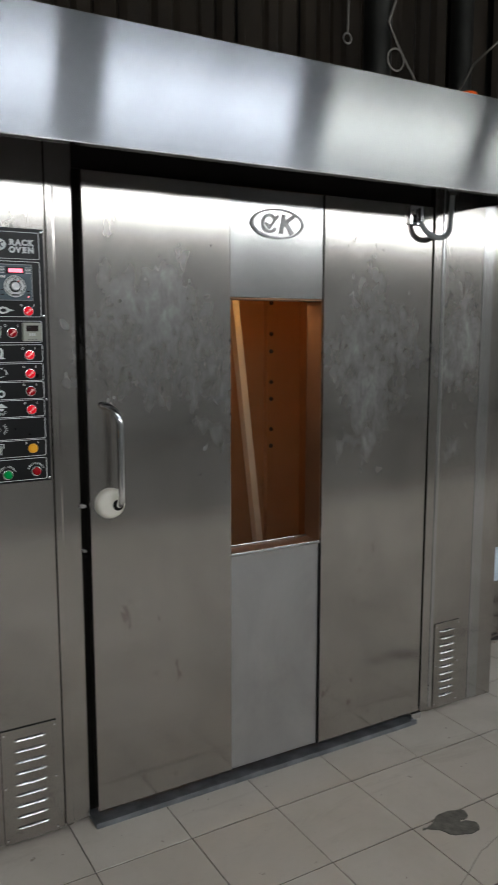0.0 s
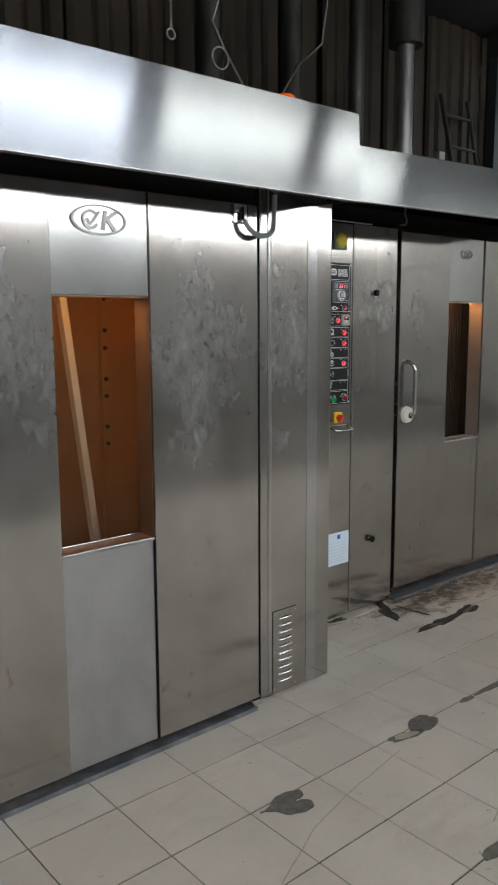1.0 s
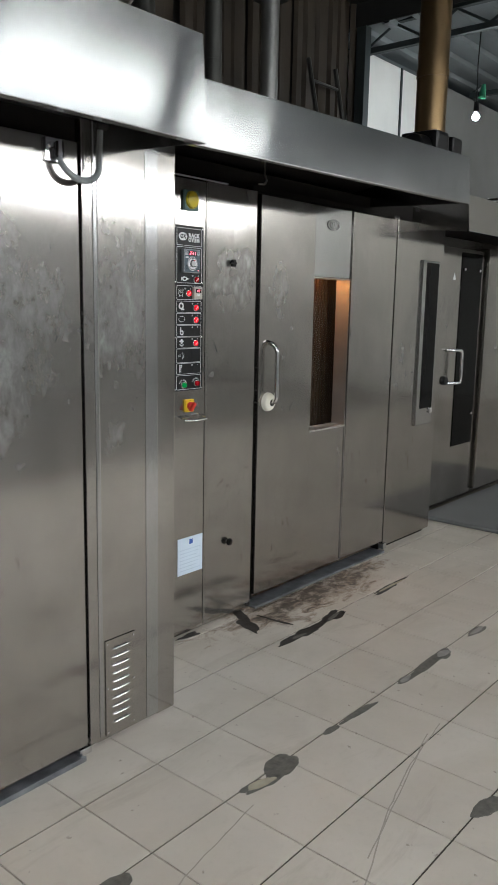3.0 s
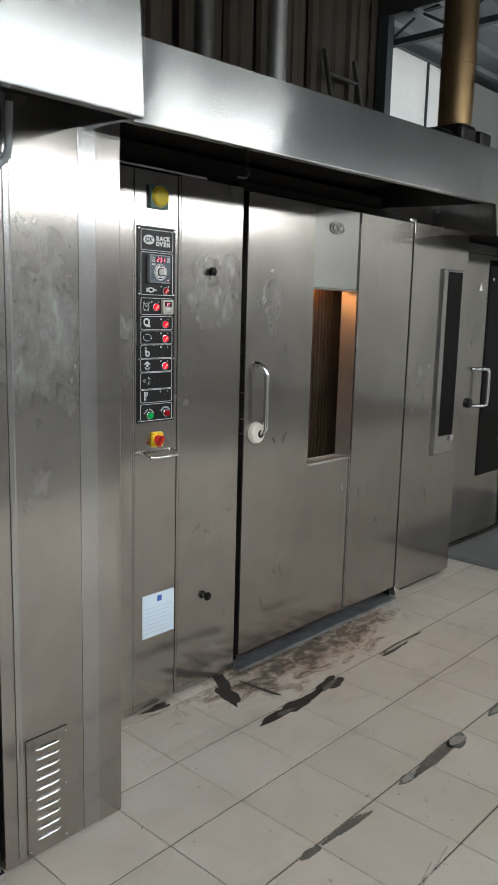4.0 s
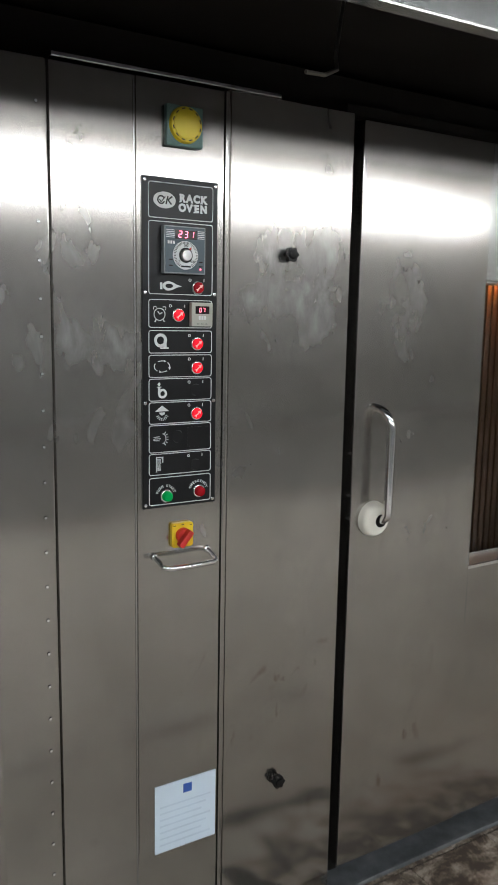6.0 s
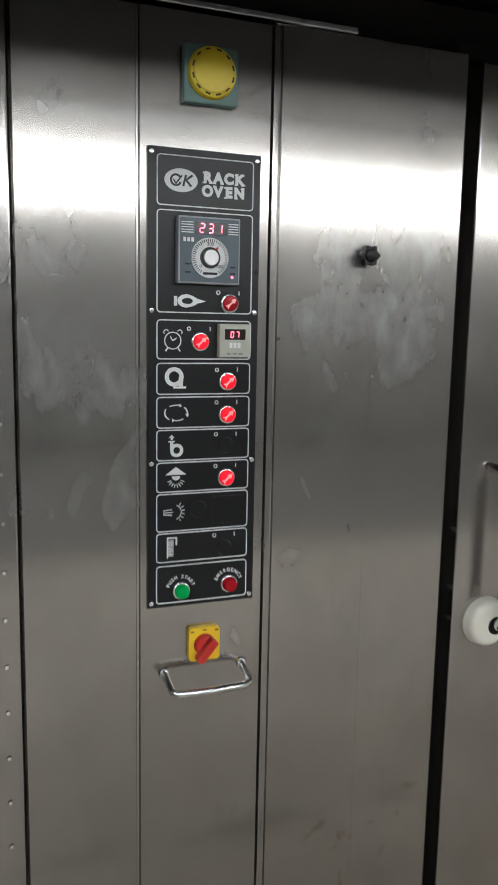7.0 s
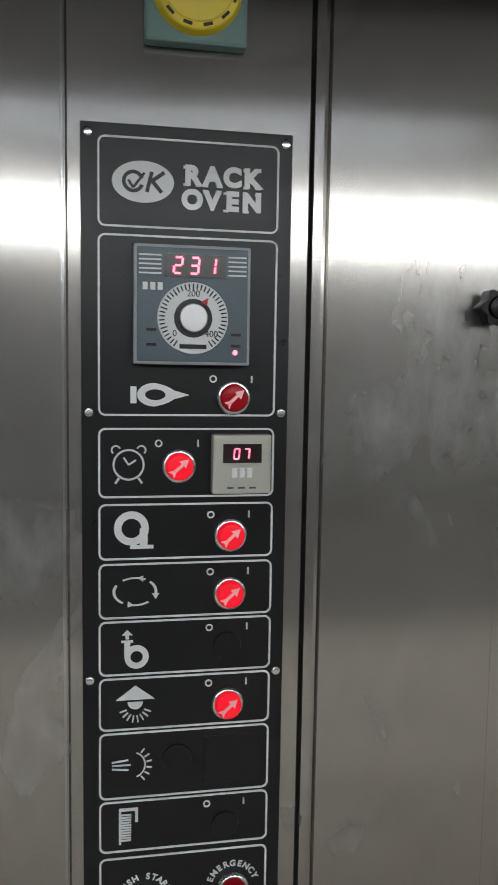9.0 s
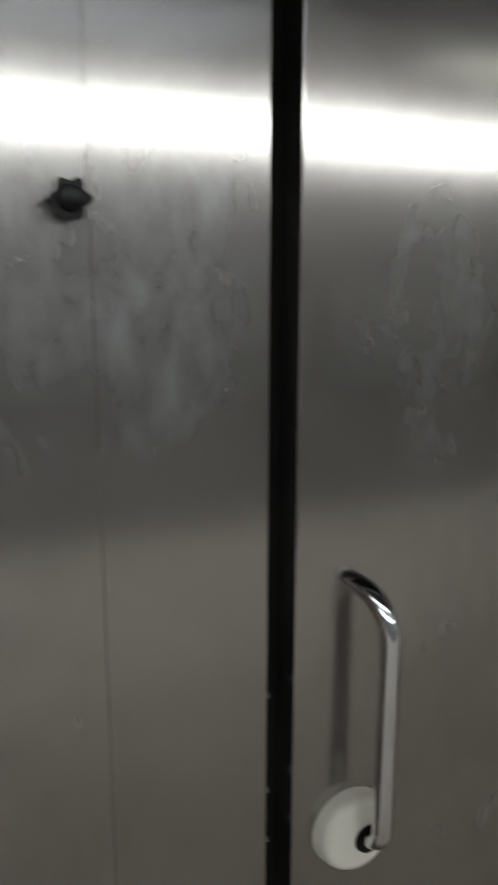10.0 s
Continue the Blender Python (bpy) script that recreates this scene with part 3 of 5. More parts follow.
tie_wire([(2.31, 2.7, 4.2), (2.27, 2.7, 3.0), (2.19, 2.7, 2.80), (2.26, 2.7, 2.70), (2.34, 2.7, 2.60), (2.40, 2.7, 2.52)], "twisted tie wire with a loop", [((2.235, 2.7, 2.66), 0.045)])
tie_wire([(3.1, 2.7, 4.2), (2.86, 2.7, 2.85), (2.70, 2.7, 2.72), (2.55, 2.7, 2.50)], "thin slack tie wire")

# lights of the workroom
def tube_fixture(x, y, z, length, width, lamp, label, group, roof=4.2):
    f = thing("tube_fixture", label, "light fixture", (x, y, z), group)
    part("housing", box(x - length / 2 - 0.03, x + length / 2 + 0.03, y - width / 2 - 0.03, y + width / 2 + 0.03, z + 0.012, z + 0.07, 0.004), FIXTURE, f)
    part("diffuser", box(x - length / 2, x + length / 2, y - width / 2, y + width / 2, z - 0.01, z + 0.01, 0.003), lamp, f)
    for s in (-1, 1):
        part("hanger", rod([(x + s * length * 0.4, y, z + 0.07), (x + s * length * 0.4, y, roof)], 0.004, 6), WIRE, f)


for k in range(6):
    cool = k in (2, 3)
    tube_fixture(-2.635 + 1.65 * k, -0.85, 3.30, 1.32, 0.22, LAMP_COOL if cool else LAMP_PALE, "cool white tube light fixture hanging from the roof" if cool else "greenish white tube light fixture hanging from the roof", "aisle lights")
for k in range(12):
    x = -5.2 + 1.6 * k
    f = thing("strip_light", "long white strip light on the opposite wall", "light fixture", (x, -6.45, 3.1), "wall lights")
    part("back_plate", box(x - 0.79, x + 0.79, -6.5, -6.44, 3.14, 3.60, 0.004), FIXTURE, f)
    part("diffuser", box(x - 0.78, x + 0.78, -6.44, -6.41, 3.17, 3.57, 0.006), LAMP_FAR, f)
# unseen fixtures, added to brighten the far ovens and walls
for k in range(3):
    tube_fixture(8.6 + 1.9 * k, -3.4, 3.55, 1.40, 0.50, FILL_ROOM, "unseen white tube fixture added to brighten the far end", "far room lights", 4.78)
bulb = thing("hanging_bulb", "bright white bulb hanging from a cable", "lamp", (7.6, 3.53, 3.25))
bm = bmesh.new()
bmesh.ops.create_uvsphere(bm, u_segments=24, v_segments=16, radius=0.032, matrix=Matrix.Translation((7.6, 3.53, 3.25)))
part("bulb_glass", bm, LAMP_BULB, bulb, smooth=True)
part("socket", disc((7.6, 3.53, 3.29), (0, 0, 1), 0.03, 0.022, 0.09, 20), BLACK_PLASTIC, bulb, smooth=True)
part("cable", rod([(7.6, 3.53, 3.37), (7.58, 3.53, 3.7), (7.6, 3.53, 4.05)], 0.006, 8), BLACK_PLASTIC, bulb)
part("wrap", disc((7.64, 3.50, 3.42), (0.2, 0, 1), 0.035, 0.02, 0.12, 9), GREEN_CLOTH, bulb, "green plastic wrap")
basin = thing("metal_basin", "white enamel basin standing on top of the far hood", "basin", (6.02, 2.5, 2.154))
part("bowl", disc((6.02, 2.5, 2.1505), (0, 0, 1), 0.13, 0.20, 0.10, 36, 0.01), FIXTURE, basin, smooth=True)
part("rim", rod([(6.02 + 0.203 * math.cos(a), 2.5 + 0.203 * math.sin(a), 2.247) for a in (2 * math.pi * k / 36 for k in range(36))], 0.009, 8, closed=True), STEEL_TRIM, basin, smooth=True)


# ---- control panel ----
def switch(cp, x, y, z, lens, lit_label):
    b = part("selector_switch", disc((x, y, z), (0, -1, 0), 0.0150, 0.0142, 0.006, 32, 0.002), CHROME, cp, lit_label, True)
    part("lens", disc((x, y - 0.005, z), (0, -1, 0), 0.0120, 0.0112, 0.007, 32, 0.002), lens, b, smooth=True)
    ar = bmesh.new()
    prism([(-0.0012, -0.005), (0.0012, -0.005), (0.0012, 0.003), (0.0040, 0.003), (0, 0.0098), (-0.0040, 0.003), (-0.0012, 0.003)], y - 0.0132, y - 0.0115, ar)
    prism([(-0.0012, -0.0052), (-0.0034, -0.0098), (0, -0.0082), (0.0034, -0.0098), (0.0012, -0.0052)], y - 0.0132, y - 0.0115, ar)
    part("arrow", place(ar, x, 0, z, 48), PINK, b)


def control_panel(x0, ztop, y, second):
    """The printed black panel. second: the panel on the second oven, which reads 231 and 07."""
    cp = thing("control_panel", "black printed rack oven control panel with red lit switches" if second else "black printed control panel with red switches and an amber lamp", "control panel", (x0 + 0.087, y, ztop - 0.69), "oven control panels")
    W, Hh = 0.174, 0.690
    part("back_plate", box(x0, x0 + W, y - 0.004, y, ztop - Hh, ztop, 0.0008), PANEL_BLACK, cp)
    f, p0, p1 = y - 0.004, y - 0.0049, y - 0.0038
    U = lambda u: x0 + u
    V = lambda v: ztop - v
    rows = [(0.010, 0.0815), (0.087, 0.235), (0.245, 0.304), (0.309, 0.357), (0.360, 0.408), (0.410, 0.458), (0.460, 0.507), (0.509, 0.569), (0.571, 0.618), (0.623, 0.684)]
    for v0, v1 in rows:
        r = 0.006
        part("outline", band(rounded(U(0.0136), U(0.1626), V(v1), V(v0), r), rounded(U(0.0152), U(0.1610), V(v1 - 0.0016), V(v0 + 0.0016), r - 0.0016), p0, p1), PRINT, cp)
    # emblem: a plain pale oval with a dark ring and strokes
    e = part("emblem", prism([(U(0.05) + 0.025 * math.cos(a), V(0.045) + 0.0165 * math.sin(a)) for a in (2 * math.pi * k / 40 for k in range(40))], p0, p1), PRINT, cp, "pale oval emblem")
    em = bmesh.new()
    ring_arc(U(0.042), V(0.045), 0.0075, 0.003, 20, 340, p0 - 0.0004, p0, into=em)
    stroke(U(0.038), V(0.044), U(0.042), V(0.050), 0.002, p0 - 0.0004, p0, em)
    stroke(U(0.042), V(0.050), U(0.051), V(0.038), 0.002, p0 - 0.0004, p0, em)
    stroke(U(0.053), V(0.053), U(0.057), V(0.037), 0.003, p0 - 0.0004, p0, em)
    stroke(U(0.056), V(0.045), U(0.067), V(0.037), 0.003, p0 - 0.0004, p0, em)
    stroke(U(0.058), V(0.045), U(0.065), V(0.053), 0.003, p0 - 0.0004, p0, em)
    part("emblem_strokes", em, PANEL_BLACK, e)
    feet = {"R": ("tl", "bl", "br"), "A": ("bl", "br"), "K": ("tl", "tr", "bl", "br"), "V": ("tl", "tr"), "E": ("tl", "bl"), "N": ("tl", "bl", "tr")}
    for word, v in (("RACK", 0.0385), ("OVEN", 0.0578)):
        for k, ch in enumerate(word):
            lt = bmesh.new()
            merge(lt, place(words(ch, 0.0205, 0.0013), U(0.0900 + 0.0166 * k), p0, V(v)))
            for f4 in feet.get(ch, ()):
                sx = -1 if f4[1] == "l" else 1
                sz = 0.0070 if f4[0] == "t" else -0.0070
                ctr = 0.0050 * sx if ch != "A" else 0.0060 * sx
                box(U(0.0900 + 0.0166 * k) + ctr - 0.0024, U(0.0900 + 0.0166 * k) + ctr + 0.0024, p0 - 0.0006, p1, V(v) + sz - 0.0010, V(v) + sz + 0.0010, 0, lt)
            part("letter", lt, PRINT, cp)
    # temperature controller
    c = part("temperature_controller", box(U(0.042), U(0.137), y - 0.020, y - 0.002, V(0.192), V(0.096), 0.0015), BEZEL, cp, "slate temperature controller with a dial")
    part("face", box(U(0.0445), U(0.1345), y - 0.0215, y - 0.0195, V(0.1895), V(0.0985), 0.0006), CTL_BLUE, c)
    part("display", box(U(0.066), U(0.116), y - 0.0222, y - 0.021, V(0.122), V(0.104), 0), CTL_DARK, c)
    fy = y - 0.0224
    if second:
        for k, ch in enumerate("231"):
            part("digit", segment_digit(ch, U(0.0735 + 0.0135 * k), fy, V(0.1188), 0.0125), RED_LED, c)
    else:
        part("digit_bar", box(U(0.074), U(0.110), fy - 0.0003, fy, V(0.118), V(0.108), 0), RED_LED, c)
    for s in (0, 1):
        for k in range(5):
            a0 = (0.046, 0.064) if s == 0 else (0.118, 0.133)
            part("stripe", box(U(a0[0]), U(a0[1]), fy, fy + 0.001, V(0.1055 + 0.0036 * k), V(0.1043 + 0.0036 * k), 0), PRINT, c)
    for k in range(3):
        part("maker_mark", box(U(0.049 + 0.006 * k), U(0.053 + 0.006 * k), fy, fy + 0.001, V(0.1325), V(0.1265), 0), PRINT, c)
    du, dv = U(0.0895), V(0.1545)
    dl = part("dial", disc((du, y - 0.0215, dv), (0, -1, 0), 0.029, 0.0285, 0.002, 48), PRINT, c, "clear dial with a silver knob", True)
    for k in range(41):
        a = radians(235 - 290 * k / 40)
        l = 0.0055 if k % 5 == 0 else 0.0045
        part("dial_tick", stroke(du + 0.0275 * math.cos(a), dv + 0.0275 * math.sin(a), du + (0.0275 - l) * math.cos(a), dv + (0.0275 - l) * math.sin(a), 0.0011, y - 0.0242, y - 0.0236), BLACK_PLASTIC, c)
    for tx, a in (("0", 220), ("200", 90), ("400", -40)):
        part("dial_number", place(words(tx, 0.0072), du + 0.0195 * math.cos(radians(a)), y - 0.0243, dv + 0.0195 * math.sin(radians(a))), BLACK_PLASTIC, c)
    part("knob_ring", disc((du, y - 0.0235, dv), (0, -1, 0), 0.0155, 0.0155, 0.0008, 40), BLACK_PLASTIC, c, smooth=True)
    part("knob", disc((du, y - 0.025, dv), (0, -1, 0), 0.0118, 0.0112, 0.005, 40, 0.0008), SATIN, c)
    part("pointer", prism([(du + 0.006, dv + 0.013), (du + 0.011, dv + 0.0105), (du + 0.012, dv + 0.0165)], y - 0.0262, y - 0.0242), ISO_RED, c)
    part("model_bar", box(du - 0.011, du + 0.011, y - 0.0243, y - 0.0237, dv - 0.0245, dv - 0.021, 0), BLACK_PLASTIC, c)
    part("lamp", disc((U(0.1245), y - 0.0212, V(0.1815)), (0, -1, 0), 0.0022, 0.002, 0.0012, 16), RED_LED, c)
    for u, v in ((0.052, 0.163), (0.052, 0.175), (0.121, 0.166), (0.121, 0.175)):
        part("legend_bar", box(U(u), U(u + 0.008), fy, fy + 0.001, V(v + 0.0022), V(v), 0), CTL_DARK, c)
    # icons
    def icon(*bms):
        ic = part("icon", bms[0], PRINT, cp)
        for i, b in enumerate(bms[1:]):
            bmesh.ops.translate(b, verts=b.verts, vec=(0, -0.0001 * (i + 1), 0))
            part("icon_stroke", b, PRINT, ic)
    fl = [(U(0.0895), V(0.2172))] + [(U(0.060) + 0.0145 * math.cos(a) * (1.0 if math.cos(a) < 0.3 else 1.25), V(0.2172) + 0.0098 * math.sin(a) * (1 - 0.25 * max(0, math.cos(a)))) for a in (radians(28 + 304 * k / 24) for k in range(25))]
    icon(prism(fl, p0, p1), box(U(0.040), U(0.045), p0, p1, V(0.2245), V(0.2105), 0))
    part("icon_core", prism([(U(0.0605) + 0.0085 * math.cos(a), V(0.2172) + 0.0045 * math.sin(a)) for a in (2 * math.pi * k / 24 for k in range(24))], p0 - 0.0004, p0), PANEL_BLACK, cp)
    ck = (U(0.0386), V(0.276))
    icon(ring_arc(ck[0], ck[1], 0.0125, 0.0016, 0, 360, p0, p1), stroke(ck[0], ck[1], ck[0] + 0.006, ck[1] + 0.004, 0.0014, p0, p1), stroke(ck[0], ck[1], ck[0] - 0.004, ck[1] + 0.006, 0.0014, p0, p1),
         ring_arc(ck[0] - 0.0105, ck[1] + 0.0125, 0.0035, 0.0014, 20, 230, p0, p1), ring_arc(ck[0] + 0.0105, ck[1] + 0.0125, 0.0035, 0.0014, -50, 160, p0, p1),
         stroke(ck[0] - 0.008, ck[1] - 0.011, ck[0] - 0.011, ck[1] - 0.0155, 0.0018, p0, p1), stroke(ck[0] + 0.008, ck[1] - 0.011, ck[0] + 0.011, ck[1] - 0.0155, 0.0018, p0, p1))
    b = (U(0.041), V(0.330))
    icon(ring_arc(b[0], b[1], 0.0115, 0.0062, 0, 360, p0, p1), box(b[0] + 0.007, b[0] + 0.0135, p0, p1, b[1] - 0.016, b[1], 0), box(b[0] - 0.001, b[0] + 0.0185, p0, p1, b[1] - 0.0175, b[1] - 0.0145, 0))
    o = (U(0.044), V(0.3845))
    icon(ring_arc(o[0], o[1], 0.0118, 0.0016, 60, 125, p0, p1, sx=1.5), ring_arc(o[0], o[1], 0.0118, 0.0016, 150, 235, p0, p1, sx=1.5), ring_arc(o[0], o[1], 0.0118, 0.0016, 250, 310, p0, p1, sx=1.5), ring_arc(o[0], o[1], 0.0118, 0.0016, -20, 45, p0, p1, sx=1.5),
         prism([(o[0] + 0.007, o[1] + 0.0135), (o[0] + 0.007, o[1] + 0.0085), (o[0] + 0.002, o[1] + 0.0118)], p0, p1), prism([(o[0] - 0.006, o[1] - 0.0135), (o[0] - 0.006, o[1] - 0.0085), (o[0] - 0.001, o[1] - 0.0118)], p0, p1), prism([(o[0] + 0.0145, o[1] - 0.002), (o[0] + 0.0205, o[1] - 0.002), (o[0] + 0.0175, o[1] - 0.007)], p0, p1))
    g = (U(0.0455), V(0.442))
    icon(ring_arc(g[0], g[1], 0.0078, 0.005, 0, 360, p0, p1), box(g[0] - 0.0105, g[0] - 0.0055, p0, p1, g[1], g[1] + 0.013, 0), box(g[0] - 0.013, g[0] - 0.003, p0, p1, g[1] + 0.013, g[1] + 0.0148, 0), stroke(g[0] - 0.008, g[1] + 0.016, g[0] - 0.008, g[1] + 0.021, 0.003, p0, p1), prism([(g[0] - 0.0125, g[1] + 0.0195), (g[0] - 0.0035, g[1] + 0.0195), (g[0] - 0.008, g[1] + 0.024)], p0, p1))
    l = (U(0.0445), V(0.484))
    rays_b = [stroke(l[0] + 0.008 * math.cos(a), l[1] - 0.002 + 0.008 * math.sin(a), l[0] + 0.014 * math.cos(a), l[1] - 0.002 + 0.014 * math.sin(a), 0.0012, p0, p1) for a in (radians(200 + 20 * k) for k in range(8))]
    icon(prism([(l[0] - 0.0165, l[1] + 0.004), (l[0] + 0.0165, l[1] + 0.004), (l[0], l[1] + 0.0165)], p0, p1), prism([(l[0] + 0.0065 * math.cos(a), l[1] + 0.002 + 0.0065 * math.sin(a)) for a in (radians(180 + 18 * k) for k in range(11))], p0, p1), *rays_b)
    s = (U(0.0405), V(0.5385))
    icon(stroke(s[0] - 0.016, s[1], s[0], s[1], 0.0012, p0, p1), stroke(s[0] - 0.016, s[1] + 0.003, s[0] - 0.002, s[1] + 0.0045, 0.0012, p0, p1), stroke(s[0] - 0.016, s[1] - 0.003, s[0] - 0.002, s[1] - 0.0045, 0.0012, p0, p1),
         ring_arc(s[0] + 0.001, s[1], 0.0115, 0.0014, -70, 70, p0, p1), *[stroke(s[0] + 0.014 * math.cos(a), s[1] + 0.014 * math.sin(a), s[0] + 0.0185 * math.cos(a), s[1] + 0.0185 * math.sin(a), 0.0011, p0, p1) for a in (radians(-50 + 20 * k) for k in range(6))])
    n9 = (U(0.040), V(0.594))
    cmb = [box(n9[0] - 0.008, n9[0] + 0.001, p0, p1, n9[1] - 0.014 + 0.0024 * k, n9[1] - 0.0128 + 0.0024 * k, 0) for k in range(11)]
    icon(box(n9[0] - 0.0095, n9[0] - 0.0075, p0, p1, n9[1] - 0.017, n9[1] + 0.015, 0), box(n9[0] - 0.0095, n9[0] + 0.007, p0, p1, n9[1] + 0.0135, n9[1] + 0.016, 0), box(n9[0] + 0.0045, n9[0] + 0.007, p0, p1, n9[1] + 0.003, n9[1] + 0.0135, 0), *cmb)
    # O and I marks, switches
    def marks(u, v):
        part("mark", ring_arc(U(u - 0.0165), V(v), 0.0026, 0.0012, 0, 360, p0, p1, 16), PRINT, cp)
        part("mark", box(U(u + 0.016), U(u + 0.0174), p0, p1, V(v + 0.003), V(v - 0.003), 0), PRINT, cp)
    for u, v in ((0.1255, 0.2035), (0.080, 0.258), (0.1248, 0.3195), (0.1248, 0.3695), (0.1245, 0.419), (0.1245, 0.469), (0.124, 0.580)):
        marks(u, v)
    lens = (RED_DIM, RED_LIT, RED_LIT, RED_LIT, RED_LIT) if second else (RED_LIT, RED_DIM, RED_LIT, RED_LIT, RED_LIT)
    for (u, v), le in zip(((0.1262, 0.219), (0.0805, 0.277), (0.125, 0.337), (0.125, 0.388), (0.1245, 0.487)), lens):
        switch(cp, U(u), f, V(v), le, "red lit selector switch" if le is RED_LIT else "dark red selector switch")
    if second:
        part("blank_cap", disc((U(0.124), f, V(0.436)), (0, -1, 0), 0.0125, 0.012, 0.0015, 28), BLACK_PLASTIC, cp, smooth=True)
        part("blank_cap", disc((U(0.081), f, V(0.536)), (0, -1, 0), 0.0135, 0.013, 0.0015, 28), BLACK_PLASTIC, cp, smooth=True)
        part("blank_plate", box(U(0.104), U(0.156), f - 0.0012, f, V(0.561), V(0.517), 0.0005), BLACK_PLASTIC, cp)
        part("blank_cap", disc((U(0.124), f, V(0.601)), (0, -1, 0), 0.0125, 0.012, 0.0015, 28), BLACK_PLASTIC, cp, smooth=True)
    else:
        switch(cp, U(0.1245), f, V(0.436), RED_DIM, "dark red selector switch")
        part("amber_lamp", disc((U(0.126), f, V(0.596)), (0, -1, 0), 0.0135, 0.011, 0.010, 32, 0.003), AMBER, cp, "amber indicator lamp", True)
    # timer
    t = part("timer", box(U(0.108), U(0.158), y - 0.016, y - 0.002, V(0.3), V(0.250), 0.0015), TIMER_CREAM, cp, "cream digital timer with red digits")
    part("display", box(U(0.1165), U(0.1495), y - 0.0166, y - 0.0155, V(0.2735), V(0.2575), 0), CTL_DARK, t)
    if second:
        for k, ch in enumerate("07"):
            part("digit", segment_digit(ch, U(0.1255 + 0.0085 * k), y - 0.0168, V(0.2700), 0.0085), RED_LED, t)
    for k in range(3):
        part("thumbwheel", box(U(0.124 + 0.0065 * k), U(0.1285 + 0.0065 * k), y - 0.0172, y - 0.0155, V(0.286), V(0.278), 0.0004), PRINT, t)
        part("legend_bar", box(U(0.120 + 0.0095 * k), U(0.126 + 0.0095 * k), y - 0.0164, y - 0.0155, V(0.2955), V(0.2940), 0), CTL_BLUE, t)
    # start and emergency buttons, with their curved words
    for word, u, v, mat, lb in (("PUSH START", 0.053, 0.664, GREEN_LIT, "green lit push button"), ("EMERGENCY", 0.1316, 0.660, RED_DIM, "dark red push button")):
        bt = part("push_button", disc((U(u), f, V(v)), (0, -1, 0), 0.0150, 0.0142, 0.007, 32, 0.002), CHROME, cp, lb, True)
        part("cap", disc((U(u), f - 0.006, V(v)), (0, -1, 0), 0.0118, 0.0105, 0.011, 32, 0.003), mat, bt, smooth=True)
        for k, ch in enumerate(word):
            if ch == " ":
                continue
            a = radians(158 - 136 * k / (len(word) - 1))
            part("letter", place(words(ch, 0.0078, 0.0002), U(u) + 0.0215 * math.cos(a), p0, V(v) + 0.0215 * math.sin(a), 90 - math.degrees(a)), PRINT, cp)
    for u in (0.006, 0.168):
        for v in (0.008, 0.232, 0.461, 0.682):
            part("screw", disc((U(u), f, V(v)), (0, -1, 0), 0.0042, 0.0036, 0.0018, 16, 0.0008), CHROME, cp, smooth=True)
    return cp


def oval(cx, cz, rx, rz, n=48):
    return [(cx + rx * math.cos(a), cz + rz * math.sin(a)) for a in (2 * math.pi * k / n for k in range(n))]


def emblem_plate(door, cx, cz, y, rx, rz):
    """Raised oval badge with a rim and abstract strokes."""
    e = part("badge", prism(oval(cx, cz, rx, rz), y - 0.003, y), STEEL_TRIM, door, "raised oval steel badge")
    part("badge_rim", band(oval(cx, cz, rx, rz), oval(cx, cz, rx * 0.92, rz * 0.88), y - 0.007, y - 0.002), STEEL_PANEL, e)
    st = bmesh.new()
    k = rx / 0.1
    ring_arc(cx - 0.032 * k, cz, 0.026 * k, 0.010 * k, 30, 330, y - 0.0065, y - 0.003, into=st)
    stroke(cx - 0.045 * k, cz + 0.002 * k, cx - 0.032 * k, cz - 0.014 * k, 0.008 * k, y - 0.0065, y - 0.003, st)
    stroke(cx - 0.032 * k, cz - 0.014 * k, cx + 0.002 * k, cz + 0.026 * k, 0.008 * k, y - 0.0065, y - 0.003, st)
    stroke(cx + 0.012 * k, cz - 0.030 * k, cx + 0.024 * k, cz + 0.030 * k, 0.013 * k, y - 0.0065, y - 0.003, st)
    stroke(cx + 0.024 * k, cz + 0.002 * k, cx + 0.062 * k, cz + 0.028 * k, 0.013 * k, y - 0.0065, y - 0.003, st)
    stroke(cx + 0.030 * k, cz + 0.004 * k, cx + 0.055 * k, cz - 0.030 * k, 0.013 * k, y - 0.0065, y - 0.003, st)
    part("badge_strokes", st, STEEL_PANEL, e)


